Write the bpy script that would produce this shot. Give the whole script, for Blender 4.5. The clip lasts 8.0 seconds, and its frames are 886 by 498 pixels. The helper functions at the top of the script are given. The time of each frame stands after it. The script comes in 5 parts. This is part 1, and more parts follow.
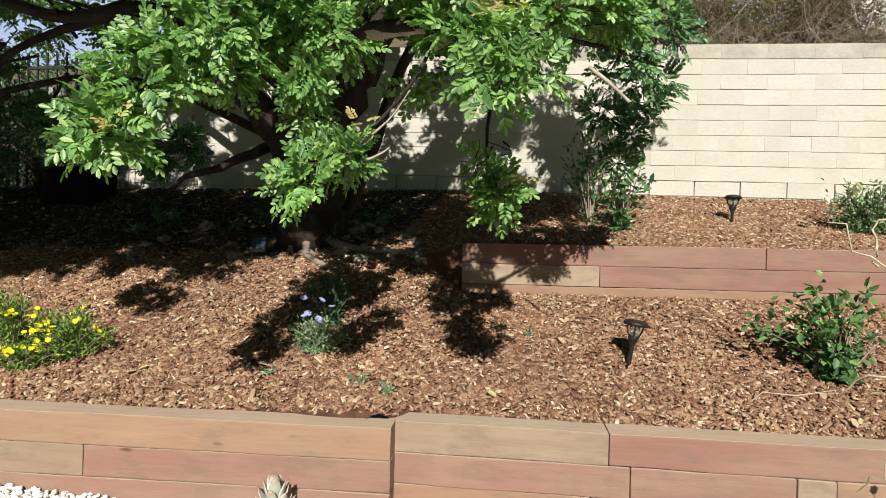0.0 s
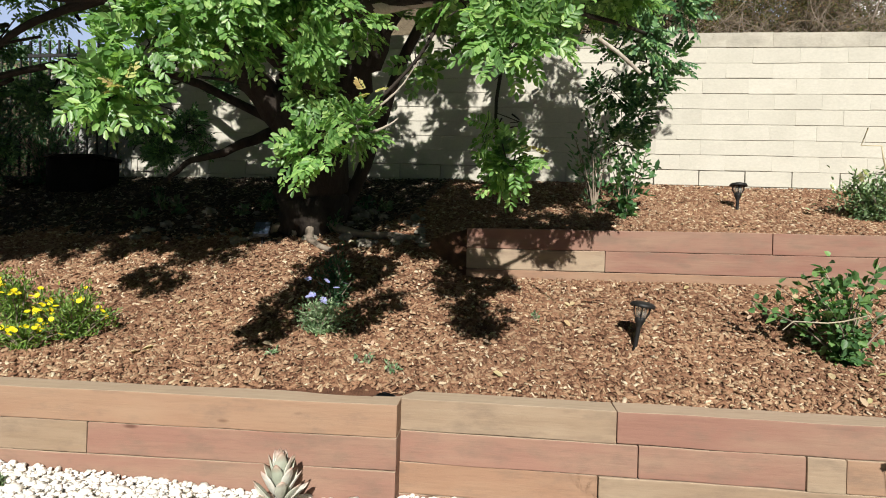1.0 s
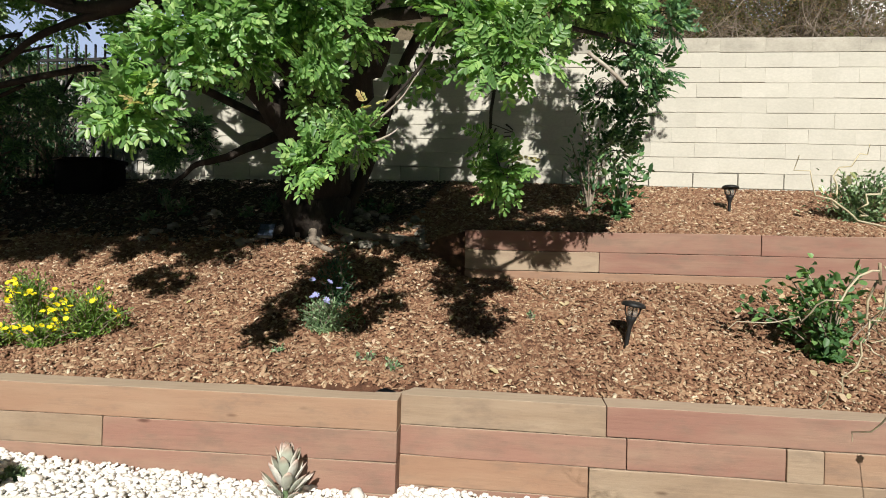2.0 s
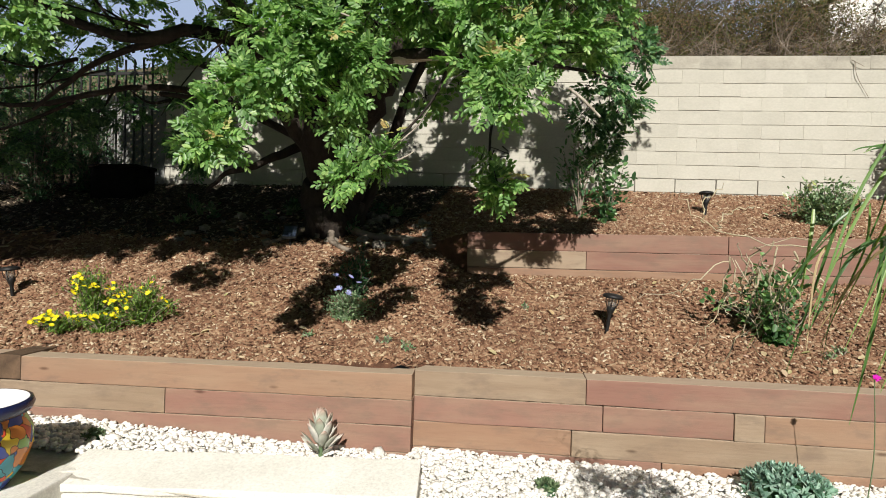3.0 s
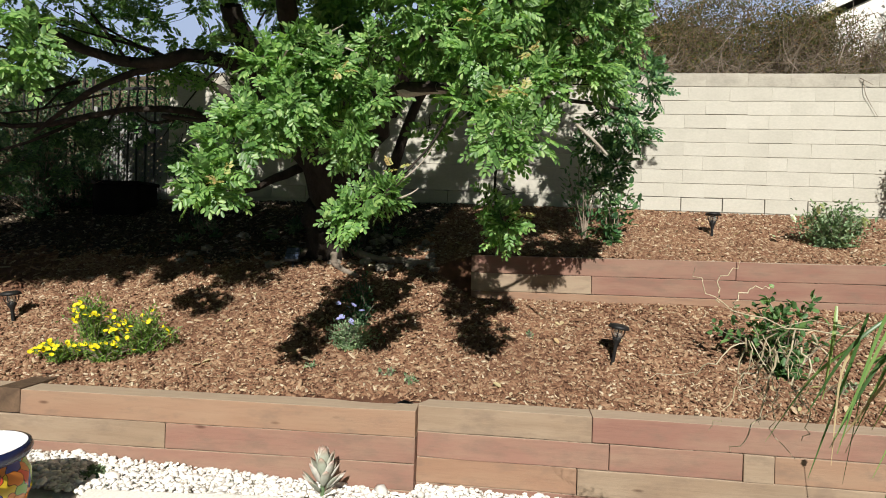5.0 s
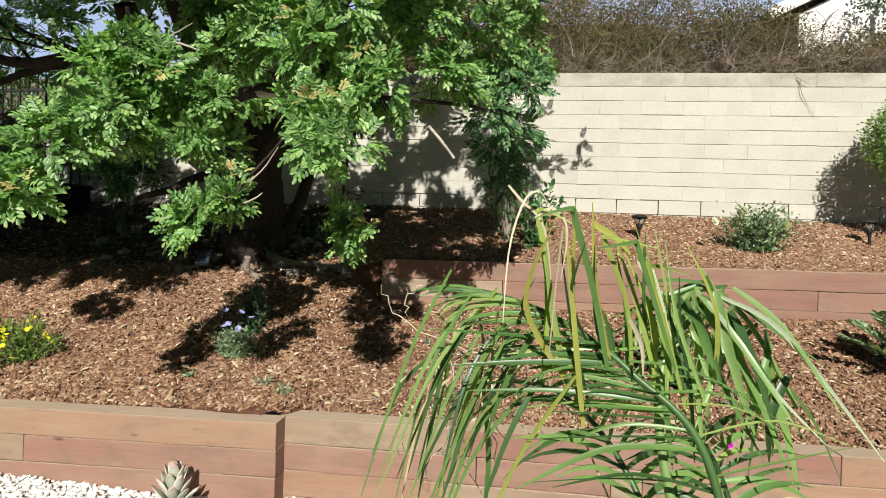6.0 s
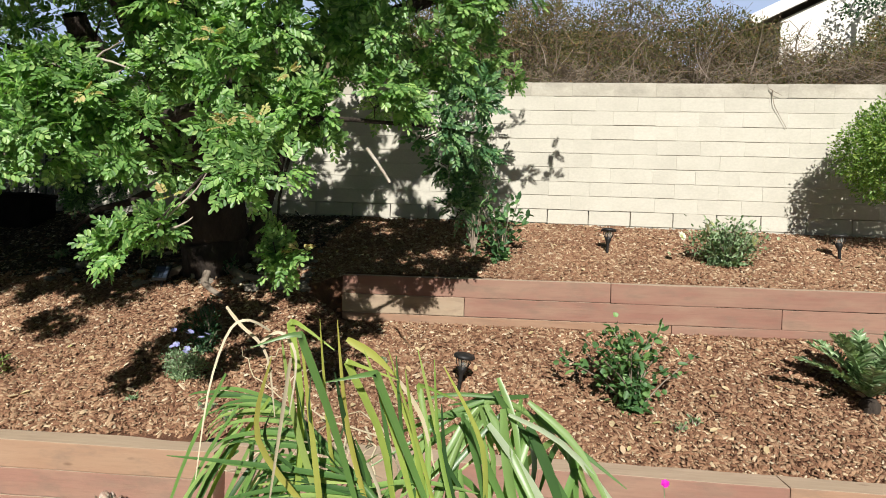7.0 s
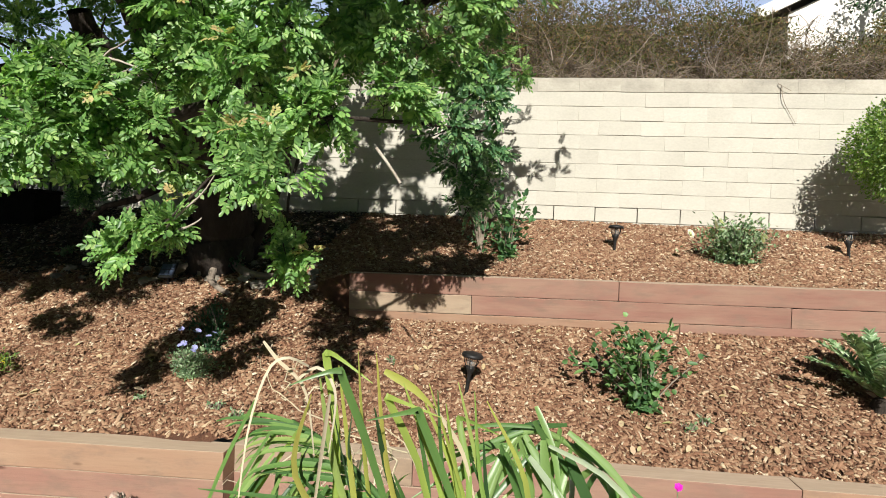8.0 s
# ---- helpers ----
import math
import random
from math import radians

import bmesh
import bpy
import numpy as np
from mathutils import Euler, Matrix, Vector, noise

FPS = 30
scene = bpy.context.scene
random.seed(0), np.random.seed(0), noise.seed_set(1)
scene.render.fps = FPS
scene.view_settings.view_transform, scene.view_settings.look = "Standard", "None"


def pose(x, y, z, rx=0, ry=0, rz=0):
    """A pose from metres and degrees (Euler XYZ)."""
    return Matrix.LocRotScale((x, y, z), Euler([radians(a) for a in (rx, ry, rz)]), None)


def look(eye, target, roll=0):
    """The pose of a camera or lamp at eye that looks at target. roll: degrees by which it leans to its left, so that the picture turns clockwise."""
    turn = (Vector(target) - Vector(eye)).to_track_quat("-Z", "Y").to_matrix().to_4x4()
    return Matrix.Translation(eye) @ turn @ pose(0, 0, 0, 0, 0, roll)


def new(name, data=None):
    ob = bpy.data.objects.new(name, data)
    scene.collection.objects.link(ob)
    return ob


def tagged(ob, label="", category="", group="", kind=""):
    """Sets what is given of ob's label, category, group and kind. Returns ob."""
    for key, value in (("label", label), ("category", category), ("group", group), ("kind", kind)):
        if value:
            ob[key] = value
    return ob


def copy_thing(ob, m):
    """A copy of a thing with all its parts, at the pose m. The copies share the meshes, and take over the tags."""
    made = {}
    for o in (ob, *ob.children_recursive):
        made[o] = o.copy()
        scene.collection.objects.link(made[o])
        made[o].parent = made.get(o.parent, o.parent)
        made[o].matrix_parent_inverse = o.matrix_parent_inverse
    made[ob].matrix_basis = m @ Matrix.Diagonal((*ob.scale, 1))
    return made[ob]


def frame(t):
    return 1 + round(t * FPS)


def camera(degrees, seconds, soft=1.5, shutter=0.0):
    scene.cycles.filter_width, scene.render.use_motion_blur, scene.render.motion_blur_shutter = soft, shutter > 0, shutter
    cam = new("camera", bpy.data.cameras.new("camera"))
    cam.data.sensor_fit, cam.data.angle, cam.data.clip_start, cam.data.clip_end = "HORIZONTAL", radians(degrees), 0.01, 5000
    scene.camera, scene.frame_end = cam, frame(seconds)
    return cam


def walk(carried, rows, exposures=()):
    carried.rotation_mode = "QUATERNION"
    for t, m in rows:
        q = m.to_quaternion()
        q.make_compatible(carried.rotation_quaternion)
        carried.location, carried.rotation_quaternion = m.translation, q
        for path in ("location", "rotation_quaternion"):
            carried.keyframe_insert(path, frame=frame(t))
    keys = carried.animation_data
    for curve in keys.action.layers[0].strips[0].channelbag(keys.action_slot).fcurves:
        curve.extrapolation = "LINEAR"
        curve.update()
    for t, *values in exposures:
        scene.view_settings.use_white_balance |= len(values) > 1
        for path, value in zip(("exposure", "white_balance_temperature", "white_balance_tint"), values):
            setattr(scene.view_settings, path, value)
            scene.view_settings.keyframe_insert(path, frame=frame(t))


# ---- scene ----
cam = camera(77.4, 8.0, soft=0.95)
PATH = [
    (0, (0.205, 0.141, 1.186), (-0.048, 2.125, 1.174), 1.1),
    (0.5, (0.18, 0.15, 1.088), (-0.072, 2.134, 1.075), 1.2),
    (1, (0.175, 0.154, 1.089), (-0.078, 2.138, 1.074), 1.3),
    (1.5, (0.179, 0.16, 1.098), (-0.077, 2.143, 1.082), 1.2),
    (2.8, (0.237, -0.364, 1.113), (-0.021, 1.619, 1.089), 1.4),
    (3, (0.228, -0.443, 1.109), (-0.029, 1.54, 1.089), 1.3),
    (3.5, (0.194, -0.498, 1.161), (-0.064, 1.485, 1.143), 1.3),
    (4, (0.149, -0.488, 1.232), (-0.109, 1.495, 1.215), 1.3),
    (4.2, (0.142, -0.482, 1.241), (-0.121, 1.5, 1.233), 1.3),
    (5.5, (0.442, -0.321, 1.31), (0.173, 1.661, 1.288), 1.5),
    (5.9, (0.8, -0.239, 1.326), (0.522, 1.742, 1.31), 1.4),
    (6, (0.888, -0.212, 1.333), (0.613, 1.769, 1.315), 1.4),
    (6.5, (1.096, -0.129, 1.395), (0.838, 1.854, 1.372), 1.4),
    (7, (1.122, -0.101, 1.453), (0.863, 1.882, 1.435), 1.5),
    (7.5, (1.108, -0.09, 1.479), (0.845, 1.893, 1.452), 1.5),
    (8, (1.083, -0.087, 1.485), (0.817, 1.895, 1.442), 1.5),
]
walk(cam, [(t, look(eye, target, roll)) for t, eye, target, roll in PATH],
     [(0.0, 0.05), (1.5, 0.02), (3.0, -0.18), (4.0, -0.25), (5.5, -0.03), (6.5, 0.04), (8.0, 0.13)])

# ---- world, sun ----
SUN_FROM = Vector((0.12, -1.0, 0.67)).normalized()
world = bpy.data.worlds.new("world")
scene.world = world
world.use_nodes = True
wn = world.node_tree.nodes
sky = wn.new("ShaderNodeTexSky")
sky.sky_type = "NISHITA"
sky.sun_disc = False
sky.sun_elevation = math.asin(SUN_FROM.z)
sky.sun_rotation = math.atan2(SUN_FROM.x, SUN_FROM.y)
sky.air_density, sky.dust_density, sky.ozone_density = 1.0, 0.6, 2.0
world.node_tree.links.new(sky.outputs[0], wn["Background"].inputs[0])
wn["Background"].inputs[1].default_value = 0.025
sun = new("sun", bpy.data.lights.new("sun", "SUN"))
sun.data.energy, sun.data.angle, sun.data.color = 7.25, radians(0.53), (1.0, 0.965, 0.905)
sun.matrix_world = look(SUN_FROM * 30, (0, 0, 0))


# pale sky low over the land beyond the garden
def sky_backdrop():
    me = bpy.data.meshes.new("backdrop")
    me.from_pydata([(-110, 80, -5), (80, 80, -5), (80, 80, 45), (-110, 80, 45)], [], [(0, 1, 2, 3)])
    m = bpy.data.materials.new("low_sky")
    m.use_nodes = True
    e = m.node_tree.nodes.new("ShaderNodeEmission")
    e.inputs[0].default_value, e.inputs[1].default_value = (0.55, 0.68, 0.95, 1), 0.85
    m.node_tree.links.new(e.outputs[0], m.node_tree.nodes["Material Output"].inputs[0])
    me.materials.append(m)
    tagged(new("backdrop", me), "clear pale blue sky low over the land", "sky", kind="structure")


sky_backdrop()


# ---- materials ----
def mat_base(name, rough=0.8, spec=0.3):
    m = bpy.data.materials.new(name)
    m.use_nodes = True
    nt = m.node_tree
    b = nt.nodes["Principled BSDF"]
    b.inputs["Roughness"].default_value = rough
    b.inputs["Specular IOR Level"].default_value = spec
    return m, nt, b


def ramp(nt, fac, stops):
    r = nt.nodes.new("ShaderNodeValToRGB")
    e = r.color_ramp.elements
    while len(e) < len(stops):
        e.new(0.5)
    for k, (p, c) in enumerate(stops):
        e[k].position, e[k].color = p, (*c, 1)
    nt.links.new(fac, r.inputs[0])
    return r.outputs[0]


def coords(nt, scale=(1, 1, 1), by_object=True, shift_random=False):
    tc = nt.nodes.new("ShaderNodeTexCoord")
    out = tc.outputs["Object"]
    if shift_random:
        oi = nt.nodes.new("ShaderNodeObjectInfo")
        mul = nt.nodes.new("ShaderNodeMath")
        mul.operation = "MULTIPLY"
        mul.inputs[1].default_value = 37.0
        nt.links.new(oi.outputs["Random"], mul.inputs[0])
        add = nt.nodes.new("ShaderNodeVectorMath")
        nt.links.new(out, add.inputs[0])
        nt.links.new(mul.outputs[0], add.inputs[1])
        out = add.outputs[0]
    mp = nt.nodes.new("ShaderNodeMapping")
    mp.inputs["Scale"].default_value = scale
    nt.links.new(out, mp.inputs[0])
    return mp.outputs[0]


def noise_tex(nt, vec, scale, detail=6, rough=0.6):
    n = nt.nodes.new("ShaderNodeTexNoise")
    n.inputs["Scale"].default_value, n.inputs["Detail"].default_value, n.inputs["Roughness"].default_value = scale, detail, rough
    nt.links.new(vec, n.inputs["Vector"])
    return n.outputs["Fac"]


def mixc(nt, fac, a, b, mode="MIX"):
    m = nt.nodes.new("ShaderNodeMix")
    m.data_type, m.blend_type = "RGBA", mode
    for sock, v in ((m.inputs[0], fac), (m.inputs[6], a), (m.inputs[7], b)):
        if hasattr(v, "links"):
            nt.links.new(v, sock)
        else:
            sock.default_value = v if isinstance(v, float) else (*v, 1)
    return m.outputs[2]


def bump(nt, bsdf, height, strength=0.4, dist=0.01):
    b = nt.nodes.new("ShaderNodeBump")
    b.inputs["Strength"].default_value, b.inputs["Distance"].default_value = strength, dist
    nt.links.new(height, b.inputs["Height"])
    nt.links.new(b.outputs[0], bsdf.inputs["Normal"])


def island(nt):
    return nt.nodes.new("ShaderNodeNewGeometry").outputs["Random Per Island"]


def obj_random(nt):
    return nt.nodes.new("ShaderNodeObjectInfo").outputs["Random"]


def leaf_mat(name, stops, trans=0.3, rough=0.42, per_object=False):
    m, nt, b = mat_base(name, rough, 0.45)
    col = ramp(nt, obj_random(nt) if per_object else island(nt), stops)
    vec = coords(nt)
    n = noise_tex(nt, vec, 6.0, 3)
    col = mixc(nt, 0.5, col, ramp(nt, n, [(0.3, (0.55, 0.55, 0.55)), (0.7, (1.25, 1.25, 1.1))]), "MULTIPLY")
    nt.links.new(col, b.inputs["Base Color"])
    t = nt.nodes.new("ShaderNodeBsdfTranslucent")
    tcol = mixc(nt, 1.0, col, (1.3, 1.5, 0.7), "MULTIPLY")
    nt.links.new(tcol, t.inputs[0])
    mx = nt.nodes.new("ShaderNodeMixShader")
    mx.inputs[0].default_value = trans
    nt.links.new(b.outputs[0], mx.inputs[1])
    nt.links.new(t.outputs[0], mx.inputs[2])
    nt.links.new(mx.outputs[0], nt.nodes["Material Output"].inputs[0])
    return m


def rough_mat(name, stops, scale=8.0, stretch=(1, 1, 1), rough=0.85, bscale=60.0, bstrength=0.5, bdist=0.006, per=None, spread=0.25, spec=0.25, shift=False, grain=0.6):
    """A natural surface: large stains, fine grain and relief; per: 'object' or 'island' shifts each piece's tone."""
    m, nt, b = mat_base(name, rough, spec)
    vec = coords(nt, stretch, shift_random=shift)
    big = noise_tex(nt, vec, scale, 5, 0.6)
    fine = noise_tex(nt, vec, bscale, 8, 0.7)
    col = ramp(nt, big, stops)
    col = mixc(nt, grain, col, ramp(nt, fine, [(0.3, (0.65, 0.65, 0.65)), (0.7, (1.2, 1.2, 1.2))]), "MULTIPLY")
    if per:
        v = obj_random(nt) if per == "object" else island(nt)
        col = mixc(nt, 1.0, col, ramp(nt, v, [(0.0, (1 - spread,) * 3), (1.0, (1 + spread,) * 3)]), "MULTIPLY")
    nt.links.new(col, b.inputs["Base Color"])
    bump(nt, b, fine, bstrength, bdist)
    return m


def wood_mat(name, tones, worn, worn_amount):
    """Stained timber: red-brown stain of several tones, worn to grey-tan in places and on its upper side, where extra
    lightness is painted in to offset grazing sun.
    """
    m, nt, b = mat_base(name, 0.75, 0.25)
    vec = coords(nt, (1.0, 14.0, 14.0), shift_random=True)
    grain = noise_tex(nt, vec, 5.0, 8, 0.7)
    stain = noise_tex(nt, coords(nt, (0.7, 2.0, 3.0), shift_random=True), 2.6, 4, 0.55)
    tone = ramp(nt, obj_random(nt), tones)
    col = mixc(nt, ramp(nt, stain, [(0.40, (0, 0, 0)), (0.70, (worn_amount,) * 3)]), tone, worn)
    col = mixc(nt, 0.5, col, ramp(nt, grain, [(0.28, (0.8, 0.78, 0.77)), (0.5, (1, 1, 1)), (0.75, (1.07, 1.06, 1.05))]), "MULTIPLY")
    blotch = noise_tex(nt, coords(nt, (1.0, 1.5, 2.5), shift_random=True), 4.5, 5, 0.65)
    col = mixc(nt, ramp(nt, blotch, [(0.5, (0, 0, 0)), (0.68, (0.55, 0.55, 0.55))]), col, (0.16, 0.115, 0.085))
    # upward faces: worn grey-tan, plus lightness put into the colour against grazing sun
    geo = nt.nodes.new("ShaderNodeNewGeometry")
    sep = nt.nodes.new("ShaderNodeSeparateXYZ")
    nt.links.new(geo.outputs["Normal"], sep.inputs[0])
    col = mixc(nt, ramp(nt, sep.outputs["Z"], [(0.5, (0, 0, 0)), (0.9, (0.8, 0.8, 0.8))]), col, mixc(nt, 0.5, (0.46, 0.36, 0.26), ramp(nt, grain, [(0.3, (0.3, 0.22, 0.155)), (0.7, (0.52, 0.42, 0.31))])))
    # knots
    vo = nt.nodes.new("ShaderNodeTexVoronoi")
    vo.inputs["Scale"].default_value = 2.2
    nt.links.new(coords(nt, (1.0, 3.0, 3.2), shift_random=True), vo.inputs["Vector"])
    knot = ramp(nt, vo.outputs["Distance"], [(0.03, (0.45, 0.4, 0.38)), (0.085, (1, 1, 1))])
    col = mixc(nt, 1.0, col, knot, "MULTIPLY")
    nt.links.new(col, b.inputs["Base Color"])
    bump(nt, b, grain, 0.5, 0.004)
    return m


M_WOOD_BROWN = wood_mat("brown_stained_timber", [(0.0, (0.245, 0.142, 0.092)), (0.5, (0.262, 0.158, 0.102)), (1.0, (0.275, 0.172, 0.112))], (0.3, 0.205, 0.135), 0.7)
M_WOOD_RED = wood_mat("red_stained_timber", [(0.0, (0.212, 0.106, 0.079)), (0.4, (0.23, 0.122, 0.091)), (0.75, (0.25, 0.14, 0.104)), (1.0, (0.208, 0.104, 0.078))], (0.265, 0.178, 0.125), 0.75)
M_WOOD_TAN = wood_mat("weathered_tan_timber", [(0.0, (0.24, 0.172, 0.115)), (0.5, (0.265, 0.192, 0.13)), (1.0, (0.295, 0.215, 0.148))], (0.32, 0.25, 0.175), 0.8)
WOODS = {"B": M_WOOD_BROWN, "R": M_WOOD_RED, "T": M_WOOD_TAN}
M_WOOD_END = rough_mat("timber_end_grain", [(0.3, (0.07, 0.045, 0.028)), (0.7, (0.15, 0.095, 0.058))], 9, (6, 1, 1), 0.85, 60, 0.7, 0.006)
M_SOIL = rough_mat("mulch_soil", [(0.3, (0.1, 0.047, 0.028)), (0.6, (0.18, 0.086, 0.05)), (0.8, (0.25, 0.13, 0.075))], 14, bscale=90, bstrength=1.0, bdist=0.02)


def chip_mat(name, stops):
    m, nt, b = mat_base(name, 0.85, 0.2)
    col = ramp(nt, island(nt), stops)
    vec = coords(nt)
    n = noise_tex(nt, vec, 1.3, 3)
    fine = noise_tex(nt, vec, 140.0, 4, 0.7)
    col = mixc(nt, 0.5, col, ramp(nt, n, [(0.35, (0.75, 0.72, 0.7)), (0.65, (1.2, 1.2, 1.15))]), "MULTIPLY")
    col = mixc(nt, 0.6, col, ramp(nt, fine, [(0.3, (0.6, 0.58, 0.56)), (0.7, (1.25, 1.25, 1.2))]), "MULTIPLY")
    nt.links.new(col, b.inputs["Base Color"])
    bump(nt, b, fine, 0.6, 0.004)
    return m


M_CHIP = chip_mat("bark_chips", [(0.0, (0.14, 0.069, 0.042)), (0.3, (0.225, 0.121, 0.074)), (0.6, (0.28, 0.166, 0.103)), (0.86, (0.345, 0.232, 0.15)), (0.95, (0.44, 0.34, 0.225)), (1.0, (0.59, 0.5, 0.375))])
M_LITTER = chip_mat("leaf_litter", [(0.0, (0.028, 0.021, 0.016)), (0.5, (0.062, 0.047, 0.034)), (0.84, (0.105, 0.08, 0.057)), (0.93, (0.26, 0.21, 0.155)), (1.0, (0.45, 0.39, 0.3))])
M_BLOCK = rough_mat("slump_block", [(0.3, (0.405, 0.384, 0.325)), (0.5, (0.45, 0.427, 0.363)), (0.72, (0.485, 0.462, 0.398))], 1.3, (1, 1, 1.6), 0.9, 38, 0.45, 0.006, per="object", spread=0.018, shift=True, grain=0.3)
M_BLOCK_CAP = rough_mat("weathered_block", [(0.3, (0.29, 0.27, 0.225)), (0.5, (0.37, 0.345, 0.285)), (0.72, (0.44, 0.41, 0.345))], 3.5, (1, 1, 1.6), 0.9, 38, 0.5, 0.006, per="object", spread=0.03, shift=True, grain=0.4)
M_MORTAR = rough_mat("mortar", [(0.3, (0.4, 0.375, 0.32)), (0.7, (0.46, 0.435, 0.37))], 4, bscale=90, bstrength=0.5)
M_PEBBLE = rough_mat("white_pebble", [(0.3, (0.72, 0.67, 0.58)), (0.6, (0.87, 0.85, 0.8))], 30, rough=0.6, bscale=120, bstrength=0.25, bdist=0.002, per="island", spread=0.3)
M_GRAVELBED = rough_mat("gravel_dust", [(0.3, (0.5, 0.46, 0.38)), (0.7, (0.7, 0.66, 0.58))], 20, bscale=120, bstrength=0.8)
M_CONC = rough_mat("pale_concrete", [(0.3, (0.67, 0.64, 0.57)), (0.7, (0.8, 0.78, 0.71))], 4, rough=0.9, bscale=70, bstrength=0.4, bdist=0.004)
M_STONE = rough_mat("grey_stone", [(0.3, (0.16, 0.14, 0.11)), (0.7, (0.36, 0.32, 0.26))], 9, bscale=60, bstrength=0.7, bdist=0.01, per="object")
M_BARK = rough_mat("tree_bark", [(0.3, (0.022, 0.017, 0.014)), (0.7, (0.06, 0.047, 0.037))], 9, (1, 1, 0.35), 0.9, 45, 1.0, 0.02)
M_DEADWOOD = rough_mat("dead_wood", [(0.3, (0.3, 0.25, 0.2)), (0.7, (0.48, 0.43, 0.36))], 18, (1, 1, 0.4), 0.85, 80, 0.6, 0.006)
M_ROOT = rough_mat("exposed_root", [(0.3, (0.16, 0.125, 0.095)), (0.7, (0.28, 0.235, 0.185))], 18, (1, 1, 0.4), 0.9, 80, 0.8, 0.008)
M_TWIG = rough_mat("dry_twig", [(0.3, (0.13, 0.1, 0.075)), (0.7, (0.36, 0.3, 0.235))], 5, bscale=60, per="island", spread=0.4)
M_TWIG_BROWN = rough_mat("brown_twig", [(0.3, (0.085, 0.06, 0.04)), (0.7, (0.25, 0.19, 0.13))], 5, bscale=60, per="island", spread=0.45)
M_BLACK = rough_mat("black_plastic", [(0.3, (0.008, 0.008, 0.008)), (0.7, (0.02, 0.019, 0.018))], 20, rough=0.5, bscale=120, bstrength=0.15, spec=0.3)
M_BOX = rough_mat("dull_black_box", [(0.3, (0.006, 0.006, 0.006)), (0.7, (0.013, 0.012, 0.011))], 8, rough=0.9, bscale=60, bstrength=0.3, spec=0.05)
M_IRON = rough_mat("black_iron", [(0.3, (0.012, 0.012, 0.013)), (0.7, (0.03, 0.028, 0.026))], 10, rough=0.5, bscale=80, bstrength=0.2, spec=0.5)
M_LATTICE = rough_mat("white_lattice", [(0.3, (0.2, 0.2, 0.19)), (0.7, (0.32, 0.32, 0.3))], 6, rough=0.7, bscale=50, bstrength=0.2)
M_STUCCO = rough_mat("white_stucco", [(0.3, (0.74, 0.71, 0.66)), (0.7, (0.82, 0.8, 0.75))], 3, rough=0.95, bscale=25, bstrength=0.6, bdist=0.02)
M_ROOF = rough_mat("roof_shingle", [(0.3, (0.24, 0.2, 0.17)), (0.7, (0.36, 0.31, 0.26))], 6, bscale=20, bstrength=0.8, bdist=0.03)
M_HILL = rough_mat("dry_hillside", [(0.3, (0.09, 0.07, 0.045)), (0.7, (0.19, 0.15, 0.095))], 3, bscale=25, bstrength=1.0, bdist=0.04)
M_PATIO = rough_mat("patio_concrete", [(0.3, (0.33, 0.31, 0.28)), (0.7, (0.45, 0.43, 0.39))], 2, bscale=60, bstrength=0.3)

M_LEAF = leaf_mat("pepper_tree_leaf", [(0.0, (0.075, 0.165, 0.05)), (0.45, (0.16, 0.31, 0.09)), (0.8, (0.25, 0.42, 0.13)), (1.0, (0.38, 0.53, 0.2))], 0.36, 0.4)
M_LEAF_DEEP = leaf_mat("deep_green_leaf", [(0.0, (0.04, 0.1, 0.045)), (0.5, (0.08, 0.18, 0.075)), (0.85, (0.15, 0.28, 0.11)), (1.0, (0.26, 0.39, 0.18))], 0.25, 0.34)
M_LEAF_NEW = leaf_mat("young_leaf", [(0.0, (0.46, 0.33, 0.16)), (0.4, (0.52, 0.44, 0.2)), (1.0, (0.4, 0.47, 0.17))], 0.35)
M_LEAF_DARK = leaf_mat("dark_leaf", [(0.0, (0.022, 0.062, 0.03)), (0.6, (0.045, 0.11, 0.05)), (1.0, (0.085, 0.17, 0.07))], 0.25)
M_LEAF_ROSE = leaf_mat("rose_leaf", [(0.0, (0.05, 0.12, 0.045)), (0.6, (0.095, 0.2, 0.07)), (1.0, (0.18, 0.31, 0.1))], 0.3, 0.5)
M_LEAF_GREY = leaf_mat("grey_green_leaf", [(0.0, (0.08, 0.135, 0.07)), (0.6, (0.15, 0.22, 0.115)), (1.0, (0.24, 0.31, 0.18))], 0.22)
M_LEAF_PALE = leaf_mat("pale_rose_leaf", [(0.0, (0.1, 0.17, 0.085)), (0.5, (0.2, 0.3, 0.16)), (1.0, (0.36, 0.45, 0.28))], 0.25, 0.4)
M_LEAF_CYCAD = leaf_mat("cycad_leaf", [(0.0, (0.08, 0.15, 0.06)), (0.5, (0.19, 0.3, 0.14)), (0.85, (0.34, 0.46, 0.26)), (1.0, (0.5, 0.6, 0.42))], 0.2, 0.28)
M_FALLEN = leaf_mat("fallen_leaf", [(0.0, (0.5, 0.36, 0.2)), (0.4, (0.62, 0.52, 0.34)), (0.75, (0.6, 0.4, 0.32)), (0.92, (0.45, 0.45, 0.2)), (1.0, (0.5, 0.28, 0.2))], 0.25, 0.7, True)
M_LEAF_BLUE = leaf_mat("blue_green_leaf", [(0.0, (0.13, 0.24, 0.19)), (0.6, (0.23, 0.38, 0.3)), (1.0, (0.36, 0.5, 0.41))], 0.12)
M_LEAF_BRIGHT = leaf_mat("bright_shrub_leaf", [(0.0, (0.08, 0.16, 0.035)), (0.6, (0.17, 0.29, 0.06)), (1.0, (0.34, 0.44, 0.12))], 0.35)
